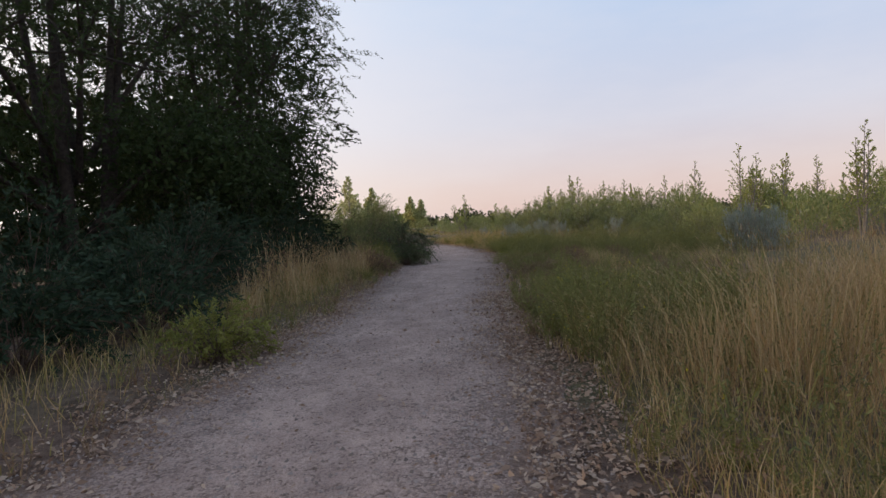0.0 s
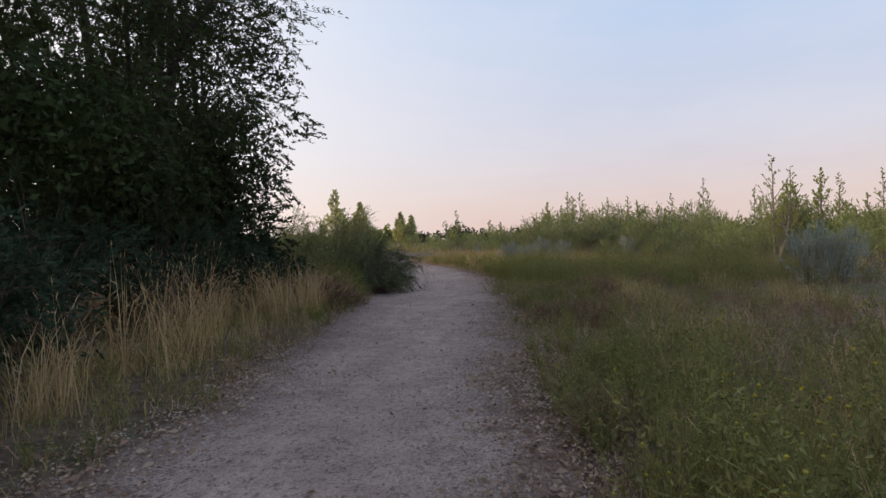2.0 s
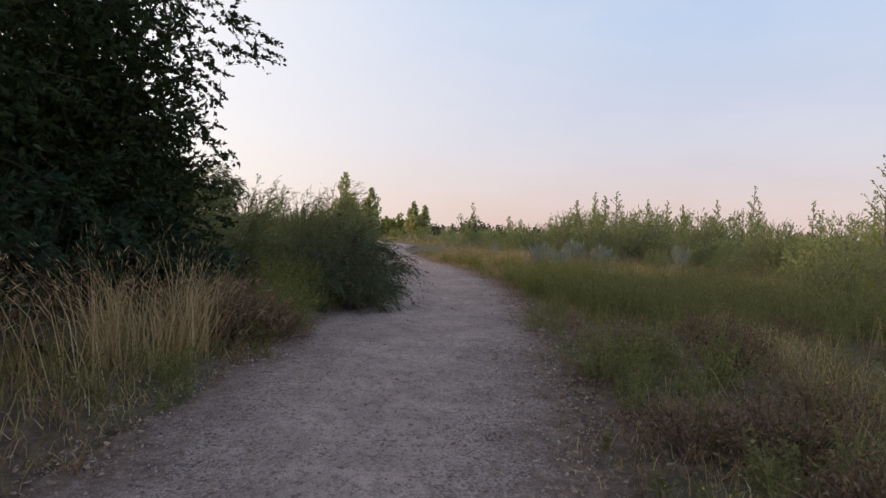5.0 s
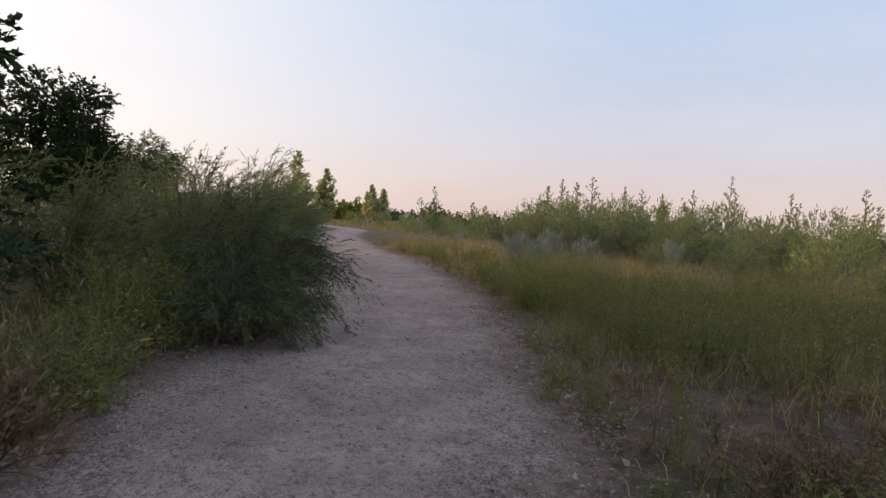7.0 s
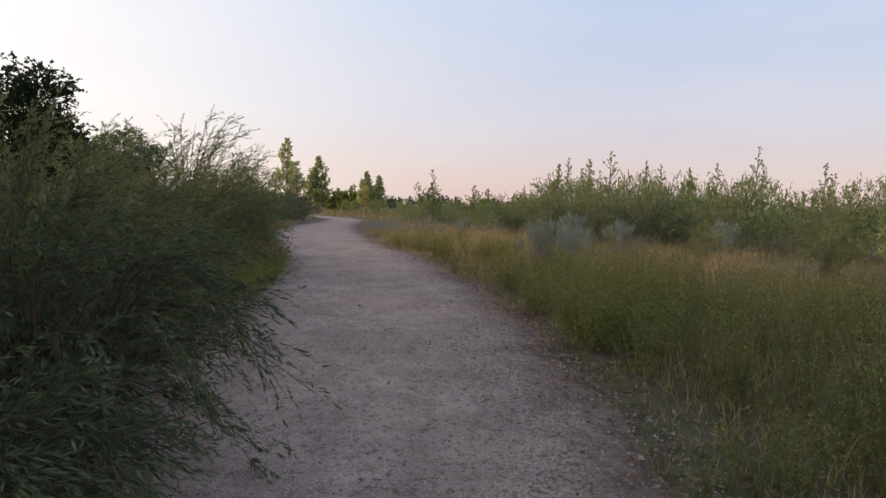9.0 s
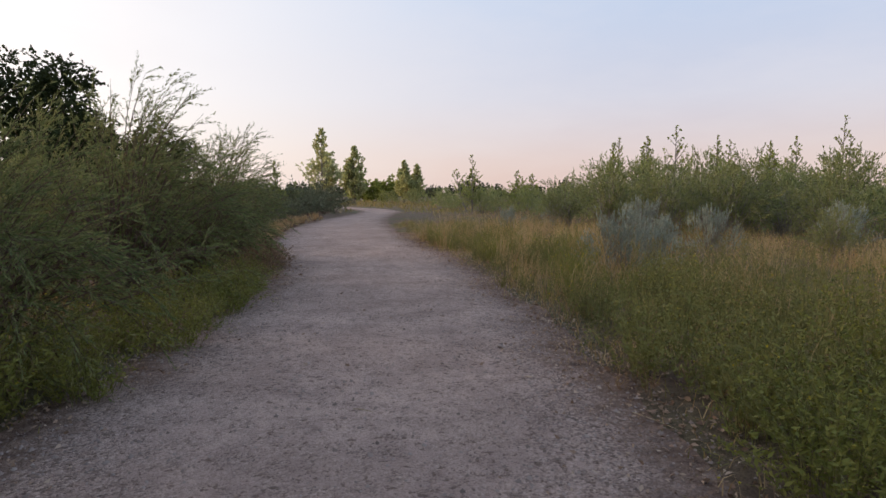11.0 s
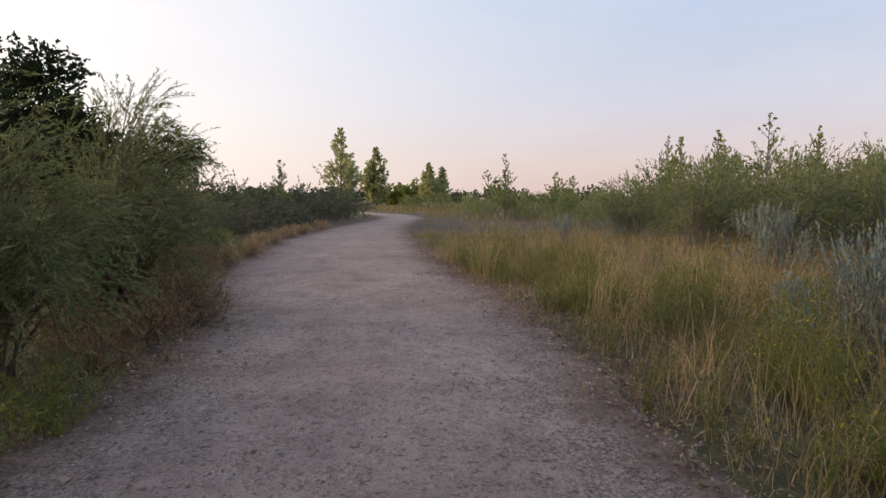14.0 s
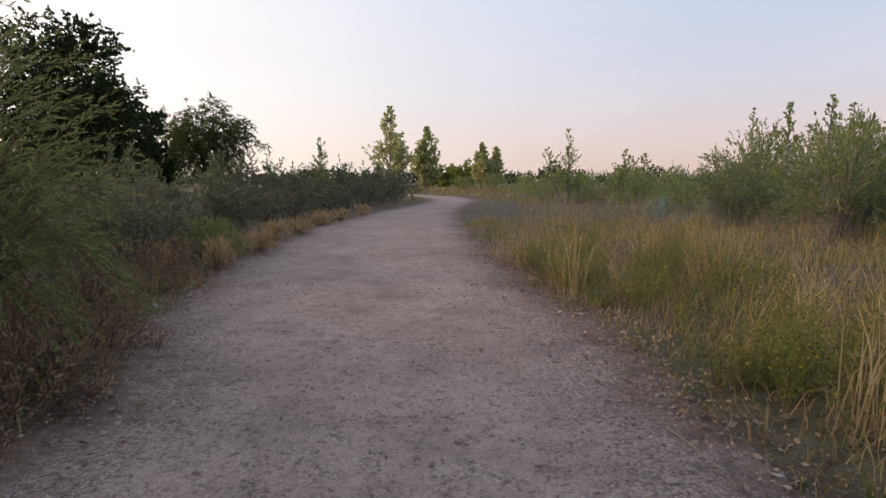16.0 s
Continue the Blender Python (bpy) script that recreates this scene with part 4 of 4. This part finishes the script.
for k, (x, y, r) in enumerate([(-25, 132, 2.2), (-27.5, 133, 2.0), (-30.5, 134, 2.3), (-33, 136, 1.8)]):
    tree("round_tree", x, y, "small round green tree beyond the bend", 160 + k, [(0, 0, r * 1.25, r, r * 0.95), (0.5, 0.5, r * 0.8, r, r * 0.7)], 0.12, 300, 10, 0.4, 0.3, M_COTTON, 0.6, 0.1, group="round trees")

# the woods on the horizon
rng = np.random.default_rng(77)
n = 420
a = np.radians(rng.uniform(-72, 62, n))
dist = rng.uniform(240, 420, n)
fx, fy = np.sin(a) * dist, np.cos(a) * dist + 20
fh = rng.uniform(3.0, 8.5, n) * (0.7 + 0.5 * np.sin(a * 23) ** 2)
fw = rng.uniform(2.5, 6.0, n)
q = 70
w = unit(rng.normal(size=(n, q, 3))) * (rng.random((n, q, 1)) ** 0.4)
c = np.stack((fx[:, None] + w[..., 0] * fw[:, None], fy[:, None] + w[..., 1] * fw[:, None], fh[:, None] * (0.5 + 0.5 * w[..., 2])), -1).reshape(-1, 3)
stuff("far_woods", leaf_arrays(rng, c, rng.normal(size=c.shape), 1.7, 1.3), M_FAR, "low line of hazy green woods on the horizon", "trees")


# ---- grasses and weeds ----
def field(x, y, s, k):
    """Smooth patches between 0 and 1."""
    return 0.5 + 0.25 * (np.sin(x * s + 1.7 * k + 1.3 * np.sin(y * s * 0.7 + k)) + np.sin(y * s * 1.15 + 2.1 * k + 1.1 * np.sin(x * s * 0.8 + 2 * k)))


def off_path(x, y):
    """Metres beside the path: (left, right), negative on it."""
    return edge_x(LEFT, y) + wander(y, 0.7) - x, x - edge_x(RIGHT, y) - wander(y, 2.9)


def scatter(rng, n, x0, x1, y0, y1):
    return rng.uniform(x0, x1, n), rng.uniform(y0, y1, n)


def on_ground(x, y):
    return np.column_stack((x, y, height_at(x, y) - 0.01))


def surface(x, y):
    """The top of path or ground."""
    lo, hi = edge_x(LEFT, y) - 0.4, edge_x(RIGHT, y) + 0.4
    s = 2 * (x - lo) / (hi - lo) - 1
    return np.maximum(height_at(x, y), np.where(np.abs(s) < 1, 0.006 + 0.022 * (1 - s * s), -1))


def window(y, a, b, soft=1.5):
    return np.clip((y - a) / soft + 0.5, 0, 1) * np.clip((b - y) / soft + 0.5, 0, 1)


rng = np.random.default_rng(301)
# near belt on both sides, then the open land behind
zones = [(230000, -9, 9, -3, 46, 0.0075), (75000, -14, 30, -4, 70, 0.018), (56000, -48, 48, 60, 135, 0.09), (42000, 3, 10, -2.5, 6.5, 0.0055)]
straw, olive = [], []
for n, x0, x1, y0, y1, wd in zones:
    x, y = scatter(rng, n, x0, x1, y0, y1)
    l, r = off_path(x, y)
    left = l > 0
    d = np.maximum(l, r)
    far = (y > 46) | (x > 9) | (x < -6)
    if n == 75000:
        keep = (d > 3) & ((x < -9) | (x > 8) | (y > 44))
    elif n == 56000:
        keep = (d > 0.5) & (y > 62)
    else:
        keep = d > -0.12
    # how dry, how dense and how tall, along the walk
    patch, fine = field(x, y, 0.55, 1.0), field(x, y, 2.1, 3.0)
    dry = np.where(left, 0.45, 0.34 + 0.3 * window(y, 6, 17) + 0.55 * window(y, -5, 7.5) * (d > 0.8) + 0.45 * window(y, 27, 60, 5) * (patch > 0.4) + 0.5 * window(y, 7, 14, 3) * (patch > 0.62))
    dense = np.where(left, 0.05 * window(y, 6.5, 16.5) + 0.1 + 0.45 * window(y, 1.2, 4.4) * (d > 0.5) * (d < 1.8) + 0.75 * window(y, 32, 70, 4) * (d < 1.6), 0.8)
    dense = dense * np.where((~left) & (d < 2.6), 1 - 0.9 * window(y, 13.2, 17.4), 1) * np.where((~left) & (d < 0.8), 1 - 0.8 * window(y, 19, 23.5), 1)
    dense = dense * np.where((~left) & (d < 3), 1 - 0.4 * window(y, 2.5, 8), 1)
    dense = dense * np.where((~left) & (d < 5), 1 - 0.5 * window(y, 6, 24.5), 1)
    dense = dense * np.where(left & (d > 1.9) & (y < 18), 0.2, 1)
    dense = dense * (0.12 + 1.25 * fine ** 1.4 * (0.4 + 0.9 * field(x, y, 6.5, 2.0))) * np.clip((d + 0.12) / 0.5, 0.03, 1)
    tall = np.where(left, 0.35 + 0.4 * window(y, 1.0, 4.8) * (d > 0.5) + 0.45 * window(y, 6.5, 16.0) * np.clip((d - 0.3) / 0.7, 0.2, 1), 0.42 + 0.72 * window(y, 1.4, 5.6) * (d > 0.7) + 0.5 * window(y, 5.6, 9.5) * (d > 3.6) - 0.2 * window(y, 6, 17, 1.5) * (d < 5) + 0.05 * window(y, 17, 26))
    tall = tall * np.clip(0.18 + d / 1.0, 0.12, 1) * (0.7 + 0.5 * patch)
    tall = tall * (0.6 + 0.7 * field(x, y, 2.6, 4.0)) * (0.55 + 0.85 * field(x, y, 1.2, 11.0)) * np.where((~left) & (d < 3.6), 1 - 0.5 * window(y, 7.5, 15.5, 2.5), 1)
    keep &= (rng.random(n) < dense) & ~(~left & (d < 0.5 + 0.15 * fine) & (y < 4.5))
    x, y, tall, dry, d = x[keep], y[keep], tall[keep], dry[keep], d[keep]
    is_dry = rng.random(len(x)) < np.where(y > 60, dry * 0.3, dry)
    h = np.clip(tall * rng.uniform(0.4, 1.25, len(x)), 0.06, 1.5)
    lean = rng.normal(size=(len(x), 2)) * 0.36 + 0.5 * np.column_stack((field(x, y, 3.1, 7) - 0.5, field(x, y, 2.7, 9) - 0.5))
    for flag, bag in ((is_dry, straw), (~is_dry, olive)):
        v, lo, to, tip, td = blade_arrays(rng, on_ground(x, y)[flag], lean[flag], h[flag] * (1.0 if bag is straw else 0.85), wd * rng.uniform(0.5, 1.1, flag.sum()))
        bag.append((v, lo, to))
        heads = (rng.random(len(tip)) < 0.3) & (h[flag] > 0.45)
        if heads.any():
            bag.append(leaf_arrays(rng, tip[heads] - td[heads] * 0.06, td[heads], 0.07, wd * 1.0))
# matted low growth that fills the floor of the verge
x, y = scatter(rng, 130000, -6.5, 6.5, -2, 36)
l, r = off_path(x, y)
d = np.maximum(l, r)
keep = (d > -0.05) & ~((r > -1) & (r < 0.55) & (y < 4.5)) & (d < np.where(r > 0, 3.6, 2.2)) & (rng.random(len(x)) < np.clip((d + 0.1) / 0.4, 0.1, 1) * (0.35 + 0.8 * field(x, y, 3.3, 6)) * np.where(l > 0, 1 - 0.75 * window(y, -4, 6.5) - 0.7 * window(y, 17.5, 31), 1 - 0.4 * window(y, 6, 13.2) - 0.75 * window(y, 13.2, 17.5) * (r < 2.4) - 0.6 * window(y, 19, 23.5) * (r < 0.7)))
x, y, d = x[keep], y[keep], d[keep]
mat_dry = rng.random(len(x)) < np.where(field(x, y, 0.9, 8) > 0.45, 0.75, 0.4) * np.where(x < 1, 0.6, 1)
for flag, bag in ((mat_dry, straw), (~mat_dry, olive)):
    v, lo, to, tip, td = blade_arrays(rng, on_ground(x, y)[flag], rng.normal(size=(flag.sum(), 2)) * 0.6, np.clip(0.08 + 0.14 * d[flag], 0.06, 0.42) * rng.uniform(0.5, 1.3, flag.sum()), 0.008)
    bag.append((v, lo, to))
# tall straw clumps in front of the dark trees
tufts, blades = 36, 28
n = tufts * blades
cy = rng.uniform(6.2, 13.8, tufts)
cx = edge_x(LEFT, cy) - rng.uniform(0.85, 2.2, tufts)
cy[:11] = rng.uniform(12.5, 13.7, 11)
cx[:11] = rng.uniform(-2.2, -1.3, 11)
x, y = np.repeat(cx, blades) + rng.normal(size=n) * 0.11, np.repeat(cy, blades) + rng.normal(size=n) * 0.11
lean = rng.normal(size=(n, 2)) * 0.34 + np.repeat(rng.normal(size=(tufts, 2)) * 0.18, blades, 0)
v, lo, to, tip, td = blade_arrays(rng, on_ground(x, y), lean, np.repeat(rng.uniform(0.8, 1.4, tufts), blades) * rng.uniform(0.45, 1.12, n), 0.009 * rng.uniform(0.7, 1.2, n))
straw.append((v, lo, to))
straw.append(leaf_arrays(rng, tip - td * 0.05, td, 0.1, 0.009))
# tufts with pale plumes in the grass before the bend
tufts, blades = 60, 34
cy = rng.uniform(25.0, 38.0, tufts)
cx = edge_x(RIGHT, cy) + rng.uniform(0.4, 5.0, tufts)
n = tufts * blades
x, y = np.repeat(cx, blades) + rng.normal(size=n) * 0.09, np.repeat(cy, blades) + rng.normal(size=n) * 0.09
lean = rng.normal(size=(n, 2)) * 0.26 + np.repeat(rng.normal(size=(tufts, 2)) * 0.14, blades, 0)
v, lo, to, tip, td = blade_arrays(rng, on_ground(x, y), lean, np.repeat(rng.uniform(0.55, 0.95, tufts), blades) * rng.uniform(0.5, 1.12, n), 0.009 * rng.uniform(0.6, 1.2, n))
straw.append((v, lo, to))
straw.append(leaf_arrays(rng, tip - td * 0.1, td, 0.11, 0.008))
stuff("dry_grass", join(*straw), M_STRAW, "tall dry straw-coloured grass beside the gravel path", "grass")
stuff("green_grass", join(*olive), M_GRASS, "olive green uncut grass with dry blades", "grass")


def weeds(name, mat, label, pos, h, stems, per, leaf_l, leaf_w, seed, width=0.3):
    """Many bushy weeds: upright stems set with small leaves."""
    rng = np.random.default_rng(seed)
    n = len(pos)
    foot = np.repeat(pos, stems, 0)
    hh = np.repeat(h, stems) * rng.uniform(0.55, 1.1, n * stems)
    lean = rng.normal(size=(n * stems, 2)) * width
    foot = foot + np.column_stack((lean * 0.2 * hh[:, None], np.zeros(n * stems)))
    v, lo, to, tip, td = blade_arrays(rng, foot, lean, hh, 0.007)
    u = rng.uniform(0.12, 1.0, (n * stems, per)) ** 0.8
    p = foot[:, None] + np.concatenate((lean[:, None] * (u ** 1.5 * hh[:, None])[..., None], (u * hh[:, None] * 0.95)[..., None]), -1)
    d = rng.normal(size=(n * stems, per, 3)) + np.array([0, 0, 0.7])
    k = (rng.uniform(0.6, 1.3, u.shape) * (1.2 - 0.6 * u)).ravel()
    stuff(name, join((v, lo, to), leaf_arrays(rng, p.reshape(-1, 3), d.reshape(-1, 3), leaf_l * k, leaf_w * k)), mat, label, "weeds")
    return tip


rng = np.random.default_rng(401)
x, y = scatter(rng, 11000, -6, 12, -2, 44)
l, r = off_path(x, y)
right = r > 0.25
chance = np.where(right, 0.10 + 0.5 * window(y, 4.0, 12.5, 2) * (r < 2.0) + 0.75 * window(y, 16.5, 26, 2) * (r > 0.9) + 0.25 * window(y, 24, 40, 3) * (r < 3) + 0.12 * window(y, -4, 4) * (r > 0.7) + 0.15 * window(y, 4, 30, 3) * (r > 1.5) + 0.4 * window(y, 2.2, 8) * (r > 0.4) * (r < 3) + 0.7 * window(y, 3.0, 7.0) * (r < 1.3),
                  np.where(l > 0.02, 0.05 + 0.08 * window(y, 16.5, 31) * (l < 1.0) + 0.35 * window(y, 4, 16) * (l < 1.6), 0)) * np.where(r > 5, 0.5, 1) * np.where((r > 0) & (r < 2.4), 1 - 0.25 * window(y, 13.2, 17.0), 1)
keep = (rng.random(11000) < chance * (0.4 + 1.1 * field(x, y, 1.6, 5))) & (np.maximum(l, r) > 0.02) & ~((r > -1) & (r < 0.6) & (y < 4.0))
x, y, d = x[keep], y[keep], np.maximum(l, r)[keep]
tips = weeds("green_weeds", M_WEED, "bushy green roadside weeds with small leaves", on_ground(x, y), np.clip(0.25 + 0.4 * d, 0.2, 0.9) * rng.uniform(0.6, 1.2, len(x)) * (1 - 0.45 * window(y, 8, 16.5) * (x > 1)), 7, 9, 0.052, 0.017, 402)

x, y = scatter(rng, 9000, -9.5, 7.5, -2, 46)
l, r = off_path(x, y)
ch = np.where(r > 0.1, 0.8 * window(y, 13, 17.5) * (r < 2.8) + 1.0 * window(y, 6.0, 14.5, 2) * (r > 0.4) * (r < 5.5) + 0.4 * window(y, -4, 8) * (r > 0.3) * (r < 2.6) + 0.1, np.where(l > 0.05, 0.35 * (l < 0.9) + 0.6 * window(y, 27.5, 36) * (l < 1.5), 0))
keep = (rng.random(9000) < ch) & ~((r > -1) & (r < 0.55) & (y < 4.5))
x, y = x[keep], y[keep]
weeds("withered_weeds", M_BROWNWEED, "low withered red-brown weeds at the path's edge", on_ground(x, y), rng.uniform(0.12, 0.42, len(x)), 6, 9, 0.04, 0.013, 404, 0.5)

# yellow flowers on weeds
x, y = scatter(rng, 1500, -5, 6, -1, 44)
l, r = off_path(x, y)
ch = np.where(r > 0.3, 0.10 + 0.8 * window(y, 20, 34, 3) * (r < 3.2) * field(x, y, 1.3, 2), 0) + np.where((l > 0.2) & (l < 1.0), 0.4 * window(y, 20, 28), 0)
keep = rng.random(1500) < ch
x, y, d = x[keep], y[keep], np.maximum(l, r)[keep]
ftips = weeds("flowering_weeds", M_LIME, "yellow-green flowering weeds", on_ground(x, y), np.clip(0.35 + 0.25 * d, 0.3, 0.7) * rng.uniform(0.7, 1.15, len(x)), 8, 14, 0.04, 0.009, 406)
sel = ftips[rng.random(len(ftips)) < 0.45]
fl = np.repeat(sel, 5, 0)
stuff("yellow_flowers", leaf_arrays(rng, fl, rng.normal(size=fl.shape) + np.array([0, 0, 0.6]), 0.013, 0.012), M_FLOWER, "small yellow daisy-like flowers", "flowers")

# dead leaves along the edges
n = 30000
y = np.where(rng.random(n) < 0.45, rng.uniform(-1.5, 9, n), rng.uniform(-1.5, 40, n))
side = rng.random(n) < 0.62
d = rng.normal(0.16, 0.3, n)
d = np.where(rng.random(n) < 0.08, rng.uniform(-2.5, 2.5, n), d)
d = np.where((rng.random(n) < 0.5) & side & (y > 13) & (y < 17.5), rng.uniform(0, 2.4, n), d)
x = np.where(side, edge_x(RIGHT, y) + wander(y, 2.9) + d, edge_x(LEFT, y) + wander(y, 0.7) - d)
wide = side & (y < 5) & (rng.random(n) < 0.6)
x = np.where(wide, edge_x(RIGHT, y) + rng.uniform(-0.1, 0.75, n), x)
p = np.column_stack((x, y, surface(x, y) + 0.018))
dirs = np.column_stack((rng.normal(size=(n, 2)), rng.normal(size=n) * 0.25))
size = rng.uniform(0.015, 0.05, n) * np.where(rng.random(n) < 0.12, 1.7, 1)
stuff("dead_leaves", leaf_arrays(rng, p, dirs, size, size * 0.5, 0.3), M_LITTER, "dry brown fallen leaves along the path's edge", "leaves")

# loose gravel on the path
x, y = scatter(rng, 170000, -7.5, 4, -1, 38)
l, r = off_path(x, y)
d = np.maximum(l, r)
keep = (d < 0.45) & (rng.random(len(x)) < 0.3 + 0.7 * np.exp(-(np.minimum(np.abs(d), 9) / 0.75) ** 2)) & (rng.random(len(x)) < np.clip(1.25 - y / 50, 0, 1))
x, y, d = x[keep], y[keep], d[keep]
n = len(x)
s = np.clip(rng.gamma(2.4, 0.003, n) + 0.003, 0.003, 0.022)
a = rng.uniform(0, 6.283, n)[:, None] + np.array([0, 1.6, 3.1, 4.7])
v = np.zeros((n, 5, 3))
v[:, :4, 0], v[:, :4, 1] = np.cos(a) * rng.uniform(0.6, 1.3, (n, 4)), np.sin(a) * rng.uniform(0.6, 1.3, (n, 4))
v[:, :4, 2] = -0.2
v[:, 4, :2], v[:, 4, 2] = rng.normal(size=(n, 2)) * 0.3, rng.uniform(0.45, 0.9, n)
v = v * s[:, None, None] + np.column_stack((x, y, surface(x, y)))[:, None]
stuff("loose_gravel", (v.reshape(-1, 3), (np.arange(n)[:, None] * 5 + np.array([0, 1, 4, 1, 2, 4, 2, 3, 4, 3, 0, 4])).ravel(), np.full(n * 4, 3)), M_STONE, "loose grey and pink pebbles on the path", "gravel")


def stone(x, y, s, seed):
    """A rounded stone lying on the path."""
    rng = np.random.default_rng(seed)
    bm = bmesh.new()
    bmesh.ops.create_icosphere(bm, subdivisions=2, radius=s)
    for vv in bm.verts:
        k = 1 + 0.28 * noise.noise(vv.co * (1.4 / s) + Vector((seed, 0, 0)))
        vv.co = Vector((vv.co.x * k * 1.25, vv.co.y * k, vv.co.z * k * 0.55))
    me = bpy.data.meshes.new("stone")
    bm.to_mesh(me)
    bm.free()
    me.materials.append(M_STONE)
    ob = new("stone", me)
    ob.matrix_world = pose(x, y, 0.02 + s * 0.3, 0, 0, rng.uniform(0, 360))
    tagged(ob, "pale rounded stone on the gravel path", "stone", "loose stones")


rng = np.random.default_rng(9)
for k in range(20):
    y = rng.uniform(1.5, 33)
    x = rng.uniform(edge_x(LEFT, y) + 0.2, edge_x(RIGHT, y) - 0.05)
    stone(float(x), float(y), float(rng.uniform(0.01, 0.02)), k)


def twig(x0, y0, x1, y1, seed, label):
    """A bent stick lying on the path."""
    rng = np.random.default_rng(seed)
    z = float(surface(np.array([x0]), np.array([y0]))[0]) + 0.008
    a, e = np.array([x0, y0, z]), np.array([x1, y1, z + 0.01])
    pts = bend(a, (a + e) / 2 + np.append(rng.normal(size=2) * 0.02, 0.012), e, 7)
    ob = new("fallen_stalk", shape("fallen_stalk", *tube_arrays([(pts, np.linspace(0.0045, 0.002, 7))], 6), M_STRAWSTEM))
    tagged(ob, label, "stalk", "fallen stalks")


M_STRAWSTEM = bark_material("straw_stalk", (0.3, 0.22, 0.13), (0.5, 0.39, 0.25))
for k, (x0, y0, x1, y1) in enumerate([(-0.17, 22.24, -0.02, 22.17), (1.67, 22.46, 1.89, 22.16), (2.27, 14.46, 2.23, 13.41), (-0.36, 30.13, -0.18, 29.7), (-0.26, 12.03, -0.15, 12.08)]):
    twig(x0, y0, x1, y1, 700 + k, "dry straw-coloured stalk lying on the gravel")
for k, (x, y, s) in enumerate([(0.32, 14.49, 0.035), (0.75, 23.99, 0.028), (2.19, 4.86, 0.025), (-0.4, 29.52, 0.028)]):
    stone(x, y, s, 60 + k)
